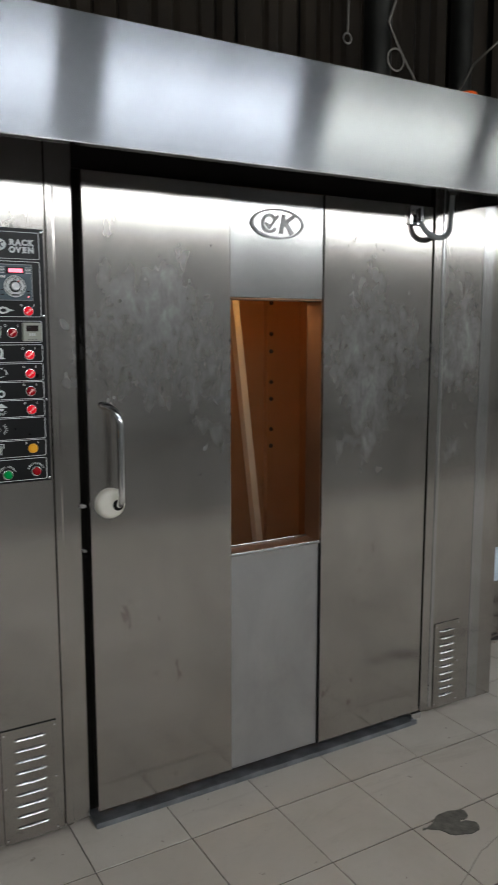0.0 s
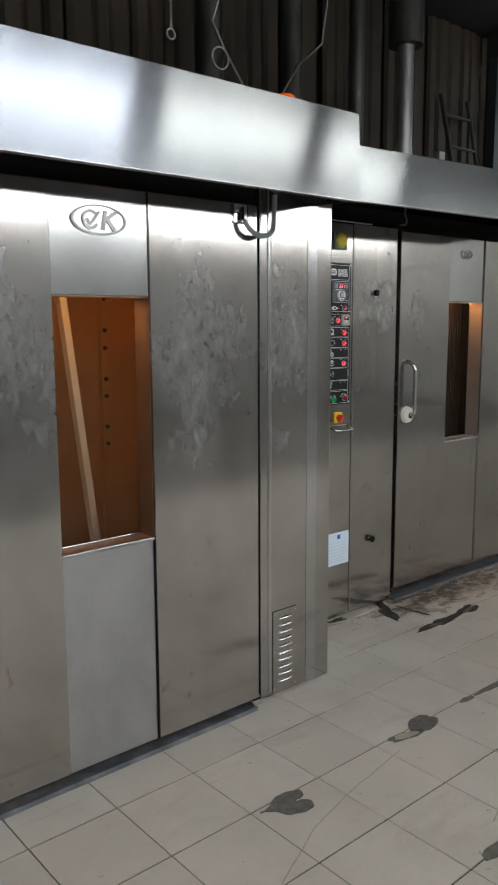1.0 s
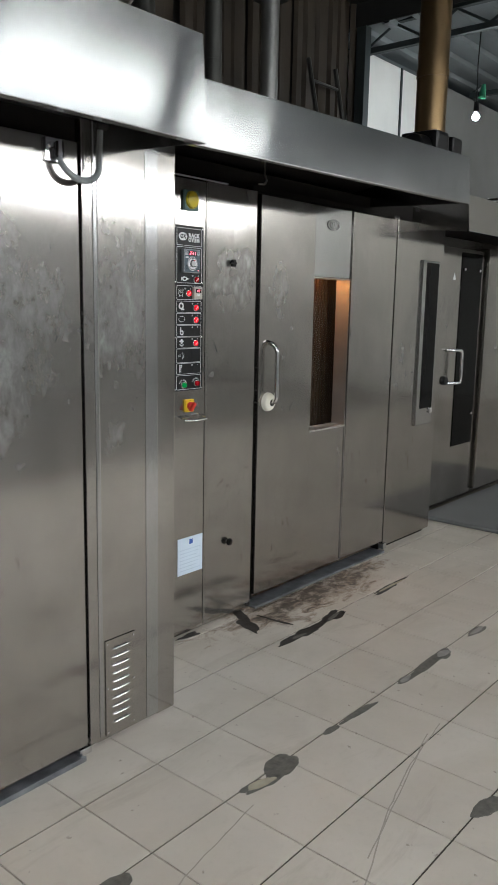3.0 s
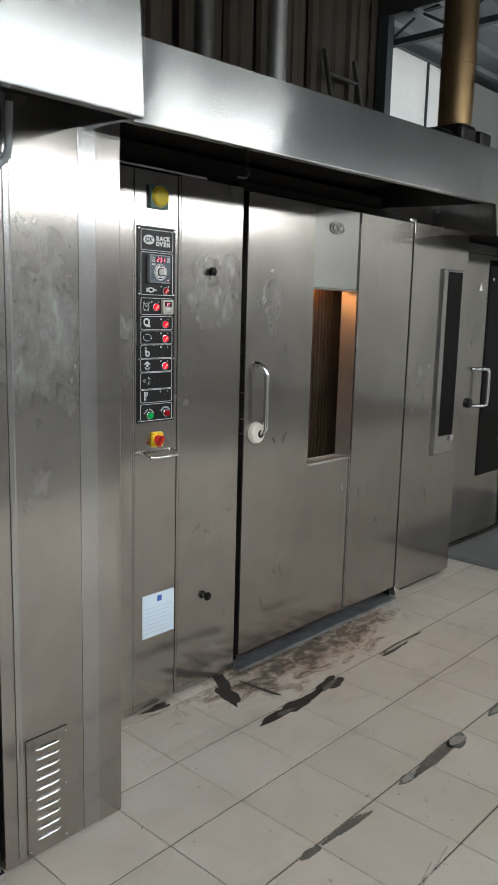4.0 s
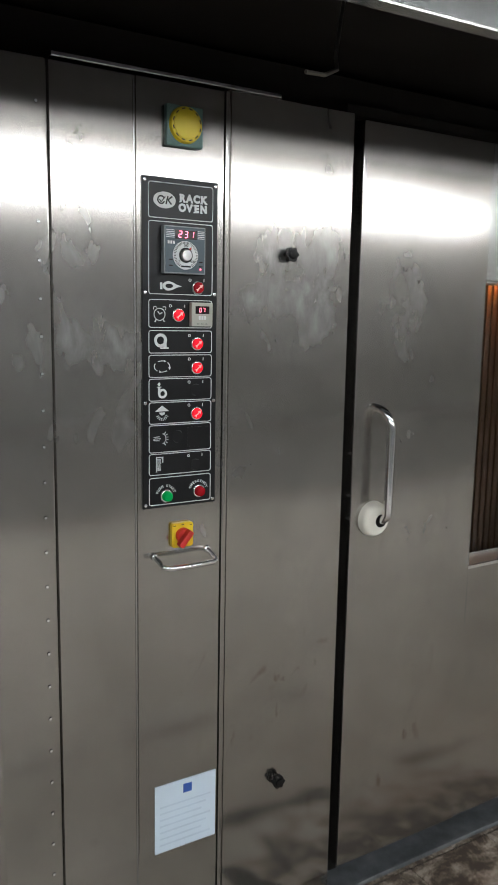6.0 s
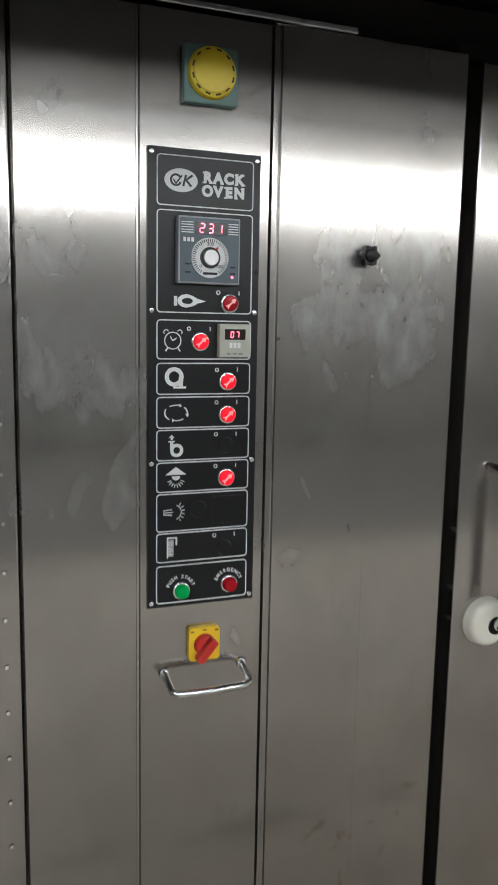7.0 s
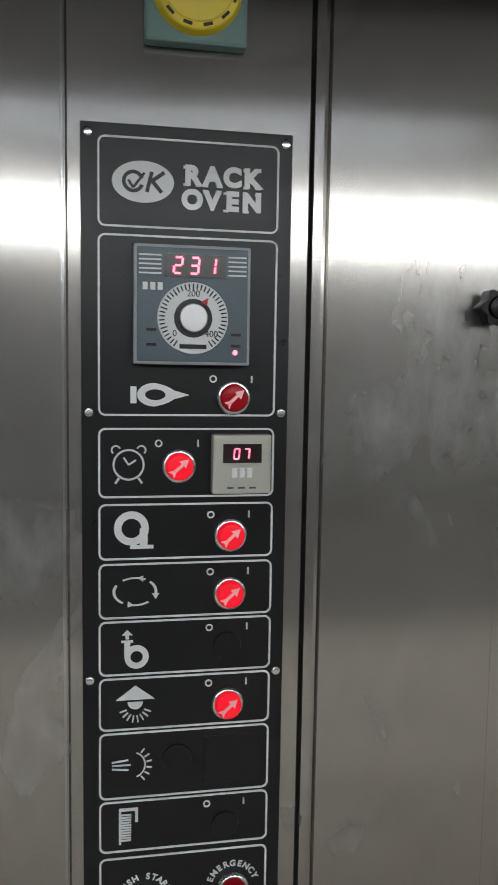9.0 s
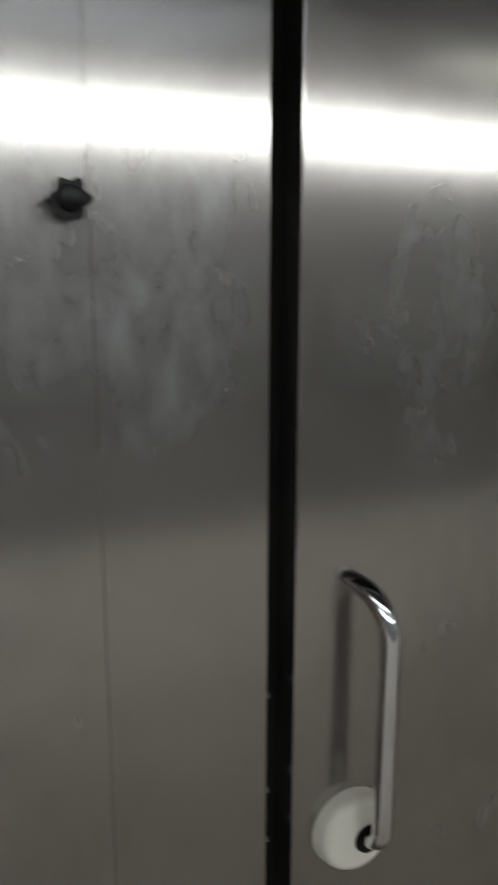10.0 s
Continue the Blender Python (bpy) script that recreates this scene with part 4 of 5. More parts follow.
def pull_handle(door, x, y, ztop, zbot, p, dx, bx):
    """Bent steel bar handle whose foot sits in a round ivory boss. dx: how far the upper foot stands aside."""
    arc = []
    for k in range(13):
        a = radians(90 * k / 12)
        arc.append((x + dx * (1 - math.sin(a)), y - p * math.sin(a), ztop - 0.055 * (1 - math.cos(a))))
    low = [(x, y - p * math.cos(radians(9 * k)), zbot + 0.03 - 0.03 * math.sin(radians(9 * k))) for k in range(10)]
    pts = [(x + dx * 1.03, y + 0.004, ztop + 0.001)] + arc + [(x, y - p, ztop - 0.12), (x, y - p, zbot + 0.1)] + low
    part("handle", rod(pts, 0.0108, 18), CHROME, door, "bent polished steel pull handle", True)
    k = part("boss", disc((bx, y, zbot + 0.006), (0, -1, 0), 0.046, 0.042, 0.022, 40, 0.010), WHITE_PLASTIC, door, "round ivory plastic boss", True)
    # black disc in place of the shadow round the handle's foot
    part("foot_shade", disc((x, y - 0.0215, zbot + 0.002), (0, -1, 0), 0.017, 0.016, 0.003, 24), DARK_GAP, k, smooth=True)


def louvre_plate(oven, x0, x1, z0, z1, y, n):
    v = part("vent_plate", box(x0, x1, y - 0.004, y, z0, z1, 0.001), STEEL, oven, "steel vent plate with pressed louvres")
    for k in range(n):
        z = z0 + (z1 - z0) * (0.12 + 0.78 * k / (n - 1))
        lv = bmesh.new()
        xa, xb = x0 + (x1 - x0) * 0.22, x0 + (x1 - x0) * 0.80
        h, d = 0.010, 0.007
        rings = []
        for q, k2 in ((0.0, 0.15), (0.006, 0.8), (0.014, 1.0), (xb - xa - 0.014, 1.0), (xb - xa - 0.006, 0.8), (xb - xa, 0.15)):   # pressed hood, rounded at both ends
            rings.append([lv.verts.new((xa + q, y - 0.004 - d * k2 * math.cos(radians(e)), z + h * 0.5 * k2 * math.sin(radians(e)))) for e in (90, 60, 30, 0, -30, -60, -90)])
        for ra, rb in zip(rings, rings[1:]):
            for i in range(6):
                lv.faces.new((ra[i], ra[i + 1], rb[i + 1], rb[i]))
        lv.faces.new(rings[0])
        lv.faces.new(list(reversed(rings[-1])))
        bmesh.ops.recalc_face_normals(lv, faces=lv.faces[:])
        part("louvre", lv, CHROME, v, smooth=True)
    for sx in (x0 + 0.008, x1 - 0.008):
        for sz in (z0 + 0.012, (z0 + z1) / 2, z1 - 0.012):
            part("screw", disc((sx, y - 0.004, sz), (0, -1, 0), 0.004, 0.003, 0.002, 10), CHROME, v)


def chamber(oven, x0, x1, y0, y1, z0, z1, lit):
    c = bmesh.new()
    box(x0, x1, y1 - 0.02, y1, z0, z1, 0, c)
    box(x0, x0 + 0.02, y0, y1 - 0.02, z0, z1, 0, c)
    box(x1 - 0.02, x1, y0, y1 - 0.02, z0, z1, 0, c)
    box(x0 + 0.02, x1 - 0.02, y0, y1 - 0.02, z1 - 0.02, z1, 0, c)
    box(x0 + 0.02, x1 - 0.02, y0, y1 - 0.02, z0, z0 + 0.02, 0, c)
    # without lit, a near-black liner colour stands in for the dim interior
    return part("chamber_liner", c, CHAMBER if lit else SHADE_BLACK, oven, "metal baking chamber, coppery when lit, painted near-black when dim")


def oven_door(oven, x0, xa, xb, x1, z0, z1, y, wz0, wz1, badge, lower):
    """Swing door of three upright panels; the middle one carries badge, window and lower sheet."""
    d = part("door", box(x0, xa, y, y + 0.055, z0, z1, 0.003), STEEL, oven, "tall brushed steel oven door")
    part("side_panel", box(xb, x1, y - 0.002, y + 0.055, z0, z1, 0.003), STEEL, d)
    part("top_panel", box(xa + 0.001, xb - 0.001, y + 0.006, y + 0.055, wz1, z1, 0.002), STEEL_TRIM, d)
    part("lower_panel", box(xa + 0.001, xb - 0.001, y + 0.006, y + 0.055, z0, wz0, 0.002), lower, d)
    # the lit oven's reveal takes the copper tint that stands for lamplight
    inner = REVEAL_COPPER if lower is STEEL_PANEL else REVEAL
    edge_mat = STEEL_TRIM if lower is STEEL_PANEL else CHROME
    deep = 0.095                         # the pane sits well back in the opening
    part("window_glass", box(xa + 0.003, xb - 0.003, y + deep - 0.006, y + deep, wz0 + 0.002, wz1 - 0.002, 0), GLASS, d, "clear oven window").visible_shadow = False
    part("reveal", box(xa + 0.0005, xa + 0.003, y + 0.008, y + deep, wz0 + 0.006, wz1 - 0.006, 0), inner, d)
    part("reveal", box(xb - 0.003, xb - 0.0005, y + 0.008, y + deep, wz0 + 0.006, wz1 - 0.006, 0), inner, d, "folded steel window reveal")
    part("window_head", box(xa + 0.0005, xb - 0.0005, y + 0.012, y + deep, wz1 - 0.006, wz1 - 0.0005, 0.001), inner, d)
    sill = part("window_sill", box(xa + 0.0005, xb - 0.0005, y + 0.008, y + deep, wz0 + 0.0005, wz0 + 0.006, 0.001), inner, d)
    part("sill_edge", box(xa + 0.001, xb - 0.001, y + 0.002, y + 0.008, wz0 - 0.001, wz0 + 0.009, 0.0015), edge_mat, sill)
    part("sill_edge", box(xa + 0.004, xb - 0.004, y + deep - 0.013, y + deep - 0.0065, wz0 + 0.006, wz0 + 0.013, 0.0015), edge_mat, sill)
    part("joint_strip", box(xb - 0.006, xb - 0.001, y + 0.0005, y + 0.006, z0, wz0, 0.0005), DARK_GAP if lower is STEEL_PANEL else STEEL_TRIM, d)
    emblem_plate(d, *badge)
    return d


# ---- first rack oven ----
Y1 = 2.115
o1 = thing("rack_oven", "large brushed stainless steel rack oven with a lit window", "oven", (1.0, 2.6, 0), "rack ovens")
part("side_cabinet", box(-0.60, 0.525, Y1 + 0.010, 3.4, 0.02, 2.02, 0.002), STEEL, o1)
part("corner_trim", box(0.5255, 0.551, Y1 + 0.002, Y1 + 0.06, 0.02, 2.02, 0.008), STEEL, o1)
part("jamb", box(0.5515, 0.605, Y1 + 0.014, 3.4, 0.02, 2.02, 0.004), STEEL, o1)
part("gasket", box(0.6055, 0.640, Y1 + 0.050, 2.3, 0.02, 1.97, 0), DARK_GAP, o1)
part("gasket", box(1.900, 1.9445, Y1 + 0.050, 2.3, 0.02, 1.97, 0), DARK_GAP, o1)
part("jamb", box(1.945, 1.985, Y1 + 0.006, 3.4, 0.02, 2.02, 0.003), STEEL, o1)
part("side_cabinet", box(1.9855, 2.206, Y1 + 0.016, 3.4, 0.01, 2.02, 0.001), STEEL, o1)
part("corner_trim", box(1.986, 2.006, Y1 + 0.006, Y1 + 0.016, 0.03, 2.02, 0.006), STEEL_TRIM, o1)
part("corner_trim", box(2.2062, 2.262, Y1 + 0.0145, Y1 + 0.10, 0.01, 2.02, 0.0015), STEEL_TRIM, o1)
part("side_wall", box(2.2625, 2.350, Y1 + 0.022, 3.4, 0.0, 2.02, 0.004), STEEL, o1)
part("top_cover", box(-0.60, 2.35, Y1 + 0.05, 3.4, 2.021, 2.10, 0.003), STEEL, o1)
# rail painted near-black for the hood's shadow above the door
part("head_rail", box(0.60, 1.944, Y1 + 0.03, Y1 + 0.09, 1.955, 2.02, 0.002), SHADE_BLACK, o1)
ch = chamber(o1, 0.645, 1.930, 2.20, 2.95, 0.03, 1.95, True)
d1 = oven_door(o1, 0.625, 1.093, 1.447, 1.921, 0.040, 1.945, Y1 - 0.008, 0.780, 1.611, (1.266, 1.842, Y1 - 0.002, 0.098, 0.047), STEEL_PANEL)
pull_handle(d1, 0.703, Y1 - 0.008, 1.295, 0.999, 0.052, -0.036, 0.684)
part("bracket", box(1.885, 1.935, Y1 - 0.014, Y1 + 0.02, 0.012, 0.036, 0.004), CHROME, o1)
part("catch", box(0.600, 0.616, Y1 + 0.002, Y1 + 0.03, 0.996, 1.004, 0.002), FLUE, o1)
part("catch", box(0.607, 0.616, Y1 + 0.006, Y1 + 0.03, 0.862, 0.867, 0.001), FLUE, o1)
louvre_plate(o1, 2.018, 2.150, 0.02, 0.365, Y1 + 0.016, 10)
louvre_plate(o1, 0.345, 0.508, 0.02, 0.370, Y1 + 0.008, 9)
# chamber fittings behind the glass
rail = part("bolted_rail", box(1.715, 1.755, 2.90, 2.929, 0.1, 1.9, 0.003), CHAMBER, o1)
for k in range(7):
    part("bolt", disc((1.735, 2.90, 1.63 - 0.105 * k - 0.03 * (k % 2)), (0, -1, 0), 0.010, 0.008, 0.008, 12), FLUE_DARK, rail)
# bar modelled in place of a slanting light reflection in the window
part("streak_bar", rod([(1.345, 2.60, 1.90), (1.53, 2.60, 0.30)], 0.021, 4), STREAK_BAR, o1, "pale slanting bar in place of a light streak")
lp = part("chamber_lamp", box(1.05, 1.60, 2.24, 2.262, 1.630, 1.650, 0.003), LAMP_OVEN, o1)
track = thing("floor_track", "worn grey metal threshold strip under the oven door", "threshold", (1.25, 2.1, 0))
part("strip", box(0.61, 1.90, 2.094, 2.20, 0.0, 0.014, 0.003), TRACK, track)
part("lip", box(0.61, 1.90, 2.086, 2.094, 0.0, 0.018, 0.002), TRACK, track)

# cable with its gland on the first door
gl = thing("flexible_conduit", "grey ribbed flexible cable bending from door to frame", "cable", (1.83, 2.1, 1.88))
pts = [(1.836, Y1 - 0.035, 1.905)]
for k in range(25):
    a = radians(185 + 165 * k / 24)
    pts.append((1.908 + 0.072 * math.cos(a), Y1 - 0.035 - 0.015 * math.sin(math.pi * k / 24), 1.895 + 0.062 * math.sin(a)))
pts.append((1.985, Y1 - 0.035, 1.985))
part("sleeve", rod(pts, 0.0085, 12), BEZEL, gl, smooth=True)
for k in range(3, 26):
    dv = (Vector(pts[min(k + 1, len(pts) - 1)]) - Vector(pts[k - 1])).normalized()
    part("rib", disc(pts[k], dv, 0.0102, 0.0102, 0.004, 12), BEZEL, gl, smooth=True)
part("gland", disc((1.838, Y1 - 0.035, 1.885), (0, 0, 1), 0.015, 0.012, 0.045, 8), CHROME, gl)
part("clamp_plate", box(1.802, 1.862, Y1 - 0.022, Y1 - 0.008, 1.875, 1.94, 0.003), CHROME, gl)
part("clamp_bolt", disc((1.818, Y1 - 0.022, 1.92), (0, -1, 0), 0.008, 0.007, 0.008, 8), CHROME, gl)
part("clamp_bolt", disc((1.85, Y1 - 0.022, 1.92), (0, -1, 0), 0.008, 0.007, 0.008, 8), CHROME, gl)

# ---- second rack oven ----
Y2 = 2.555
o2 = thing("rack_oven", "large brushed stainless steel rack oven with a dim window", "oven", (3.6, 3.0, 0), "rack ovens")
part("side_flange", box(2.40, 2.5605, Y2 - 0.006, 3.7, 0.0, 2.0, 0.003), STEEL, o2)
for k in range(26):
    part("screw", disc((2.540, Y2 - 0.006, 0.12 + 0.072 * k), (0, -1, 0), 0.004, 0.003, 0.002, 10), CHROME, o2)
part("side_cabinet", fold([(2.564, Y2 + 0.003), (2.567, Y2), (2.7385, Y2), (2.7405, Y2 - 0.002), (2.9398, Y2 - 0.002), (2.941, Y2 - 0.0005), (2.941, 3.7), (2.564, 3.7)], 0.012, 1.998), STEEL, o2)
part("pressed_rib", box(2.7345, 2.7375, Y2 - 0.002, Y2 + 0.002, 0.02, 1.99, 0.0008), STEEL_TRIM, o2)
part("seam", box(2.9411, 2.9432, Y2 + 0.001, 2.7, 0.012, 1.995, 0), DARK_GAP, o2)
part("seam_edge", box(2.9434, 2.956, Y2 - 0.004, Y2 + 0.02, 0.014, 2.003, 0.004), STEEL, o2)
part("service_panel", fold([(2.9562, Y2 + 0.002), (2.959, Y2 - 0.001), (3.1265, Y2 - 0.001), (3.128, Y2 + 0.0010), (3.286, Y2 - 0.001), (3.289, Y2 + 0.002), (3.289, 3.7), (2.9562, 3.7)], 0.012, 2.003), STEEL, o2)
part("top_trim", box(2.57, 3.08, Y2 - 0.008, Y2 + 0.02, 2.004, 2.014, 0.002), CHROME, o2)
part("gasket", box(3.2895, 3.345, Y2 + 0.035, 2.75, 0.02, 2.0, 0), DARK_GAP, o2)
part("side_cabinet", box(4.568, 5.165, Y2 - 0.007, 3.7, 0.03, 2.0, 0.004), STEEL, o2)
part("plinth", box(4.57, 5.15, Y2 + 0.03, 3.7, 0.0, 0.0295, 0), DARK_GAP, o2)
part("gasket", box(4.53, 4.5675, Y2 + 0.012, 2.75, 0.02, 2.0, 0), DARK_GAP, o2)
# cover and rail painted near-black for the shade beneath the hood
part("top_cover", box(2.40, 5.165, Y2 + 0.06, 3.7, 2.015, 2.10, 0.003), SHADE_BLACK, o2)
part("head_rail", box(3.28, 4.56, Y2 + 0.02, Y2 + 0.08, 2.004, 2.03, 0.002), SHADE_BLACK, o2)
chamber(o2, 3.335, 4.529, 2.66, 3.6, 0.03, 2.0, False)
d2 = oven_door(o2, 3.314, 3.748, 4.090, 4.552, 0.060, 1.995, Y2 - 0.006, 0.836, 1.641, (3.908, 1.908, Y2, 0.052, 0.027), STEEL)
pull_handle(d2, 3.396, Y2 - 0.006, 1.316, 1.022, 0.046, -0.022, 3.385)
part("chamber_lamp", box(3.77, 4.06, 2.690, 2.702, 1.650, 1.658, 0.002), LAMP_DIM, o2)
# dark sheet added behind the glass to keep the chamber looking dim
bf = box(3.36, 4.40, 2.745, 2.775, 0.1, 1.96, 0.004)
for k in range(18):                      # pressed upright ribs
    box(3.70 + 0.026 * k, 3.712 + 0.026 * k, 2.738, 2.7455, 0.12, 1.94, 0.002, bf)
part("dark_backing", bf, COPPER_DARK, o2)
part("hinge_block", box(4.535, 4.575, Y2 - 0.03, Y2 + 0.01, 0.02, 0.055, 0.004), CHROME, o2)
part("hinge_block", box(4.50, 4.56, Y2 - 0.02, Y2 + 0.03, 1.996, 2.012, 0.003), CHROME, o2)
for z in (1.673, 0.384):
    kb = part("clamp_knob", disc((3.108, Y2 - 0.003, z), (0, -1, 0), 0.008, 0.008, 0.010, 16), CHROME, o2, "black lobed clamp knob")
    lob = bmesh.new()
    prism([(3.108 + (0.0150 + 0.0022 * math.cos(6 * a)) * math.cos(a), z + (0.0150 + 0.0022 * math.cos(6 * a)) * math.sin(a)) for a in (2 * math.pi * k / 48 for k in range(48))], Y2 - 0.024, Y2 - 0.010, lob)
    disc((3.108, Y2 - 0.023, z), (0, -1, 0), 0.0105, 0.0095, 0.004, 24, 0.001, lob)
    part("lobed_grip", lob, KNOB_BLACK, kb, smooth=True)
for z in (1.195, 1.085, 1.025):
    part("catch", box(3.2896, 3.2955, Y2 + 0.012, Y2 + 0.036, z - 0.003, z + 0.003, 0.001), FLUE, o2)
track = thing("floor_track", "worn grey metal threshold strip under the second oven door", "threshold", (3.9, 2.54, 0))
part("strip", box(3.29, 4.54, 2.528, 2.62, 0.0, 0.010, 0.003), TRACK, track)
part("lip", box(3.29, 4.54, 2.517, 2.5275, 0.0, 0.013, 0.003), TRACK, track)
dw = part("tall_display", box(4.872, 5.094, Y2 - 0.022, Y2 + 0.003, 0.752, 1.785, 0.008), STEEL_TRIM, o2, "tall dark display in a raised steel frame")
part("dark_glass", box(4.918, 5.078, Y2 - 0.024, Y2 - 0.021, 0.86, 1.772, 0.001), GLASS_DARK, dw)
part("clip", box(5.035, 5.075, Y2 - 0.034, Y2 - 0.021, 0.825, 0.858, 0.004), CHROME, dw)

control_panel(2.7505, 1.811, Y2 - 0.002, True)
control_panel(0.344, 1.778, Y1 + 0.010, False)

eb = thing("push_button_box", "teal box with a large round yellow push button", "push button", (2.842, Y2, 1.915))
part("housing", box(2.801, 2.883, Y2 - 0.016, Y2 - 0.002, 1.873, 1.953, 0.003), BOX_TEAL, eb)
part("ring", disc((2.842, Y2 - 0.0155, 1.915), (0, -1, 0), 0.0365, 0.0345, 0.009, 40, 0.002), YELLOW, eb, smooth=True)
part("cap", disc((2.842, Y2 - 0.0235, 1.915), (0, -1, 0), 0.029, 0.0285, 0.0025, 40, 0.001), YELLOW, eb, "yellow mushroom cap", True)
for k in range(12):
    a = radians(15 + 30 * k)
    part("groove", stroke(2.842 + 0.031 * math.cos(a - 0.12), 1.915 + 0.031 * math.sin(a - 0.12), 2.842 + 0.031 * math.cos(a + 0.12), 1.915 + 0.031 * math.sin(a + 0.12), 0.0022, Y2 - 0.0252, Y2 - 0.0235), GROUT, eb)

iso = thing("isolator_switch", "yellow isolator plate with a red rotary knob", "switch", (2.842, Y2, 1.055))
part("plate", prism(rounded(2.8165, 2.8675, 1.028, 1.083, 0.006), Y2 - 0.012, Y2 - 0.002), ISO_YELLOW, iso)
part("rotor", disc((2.842, Y2 - 0.012, 1.055), (0, -1, 0), 0.0175, 0.0165, 0.010, 32, 0.002), ISO_RED, iso, smooth=True)
kn = bmesh.new()
box(-0.007, 0.007, Y2 - 0.038, Y2 - 0.020, -0.024, 0.019, 0.004, kn)
part("grip", place(kn, 2.842, 0, 1.053, 40), ISO_RED, iso)
for dx, dz in ((-0.02, 0.022), (0.0, 0.0235), (0.02, 0.022)):
    part("legend_bar", box(2.842 + dx - 0.003, 2.842 + dx + 0.003, Y2 - 0.0126, Y2 - 0.0118, 1.055 + dz - 0.001, 1.055 + dz + 0.001, 0), GROUT, iso)

hl = thing("bent_rod_handle", "small bent chrome rod handle on the access panel", "handle", (2.842, Y2, 1.005))
part("rod", rod([(2.778, Y2 - 0.002, 1.012), (2.778, Y2 - 0.030, 1.006), (2.780, Y2 - 0.050, 1.000), (2.788, Y2 - 0.056, 0.998), (2.84, Y2 - 0.057, 0.997), (2.898, Y2 - 0.056, 0.998), (2.906, Y2 - 0.050, 1.000), (2.908, Y2 - 0.030, 1.006), (2.908, Y2 - 0.002, 1.012)], 0.0056, 12), CHROME, hl, smooth=True)
for x in (2.778, 2.908):
    part("foot", disc((x, Y2 - 0.002, 1.012), (0, -1, 0), 0.009, 0.007, 0.004, 16), CHROME, hl)

pn = thing("paper_notice", "pale blue laminated paper notice taped to the steel", "notice", (2.856, Y2, 0.385))
part("sheet", box(2.778, 2.936, Y2 - 0.0045, Y2 - 0.002, 0.292, 0.462, 0.0006), PAPER, pn)
for k in range(7):
    part("text_bar", box(2.790, 2.922 - 0.012 * (k % 3), Y2 - 0.0050, Y2 - 0.0044, 0.405 - 0.016 * k, 0.409 - 0.016 * k, 0), PAPER_INK, pn)
part("blue_mark", box(2.850, 2.872, Y2 - 0.0052, Y2 - 0.0044, 0.428, 0.450, 0), PAPER_BLUE, pn)

# ---- third oven, far along the row ----
Y3 = 2.78
o3 = thing("deck_oven", "steel oven with a dark glass door further along", "oven", (6.2, 3.2, 0))
part("body", box(5.19, 7.2, Y3 + 0.01, 3.7, 0.0, 2.0, 0.004), STEEL, o3)
d3 = part("door", box(5.25, 6.24, Y3 - 0.03, Y3 + 0.005, 0.06, 1.93, 0.004), STEEL, o3)
part("dark_glass", box(5.86, 6.20, Y3 - 0.036, Y3 - 0.028, 0.47, 1.90, 0.003), GLASS_DARK, d3, "dark glass door panel")
for x, z in ((5.90, 1.78), (6.16, 1.78), (6.16, 0.70)):
    part("glass_stud", disc((x, Y3 - 0.036, z), (0, -1, 0), 0.012, 0.010, 0.008, 12), CHROME, d3)
part("handle", rod([(5.70, Y3 - 0.03, 1.20), (5.77, Y3 - 0.09, 1.20), (5.82, Y3 - 0.09, 1.195), (5.83, Y3 - 0.09, 1.17), (5.83, Y3 - 0.09, 0.99), (5.82, Y3 - 0.09, 0.965), (5.77, Y3 - 0.09, 0.96), (5.70, Y3 - 0.03, 0.96)], 0.012, 12), CHROME, d3, smooth=True)
part("latch", disc((5.68, Y3 - 0.03, 0.98), (0, -1, 0), 0.035, 0.030, 0.02, 20), BLACK_PLASTIC, d3)
part("warning_plate", prism([(5.73, 1.70), (5.77, 1.70), (5.75, 1.75)], Y3 - 0.033, Y3 - 0.030), FIXTURE, d3)
part("end_cabinet", box(6.27, 7.2, Y3 - 0.06, Y3 + 0.01, 0.08, 1.95, 0.004), STEEL, o3)
rp = part("floor_ramp", box(5.42, 7.4, 1.9, Y3 - 0.03, 0.0, 0.03, 0.012), GREY_MAT, None)
tagged(rp, "low grey metal ramp before the far oven", "ramp")


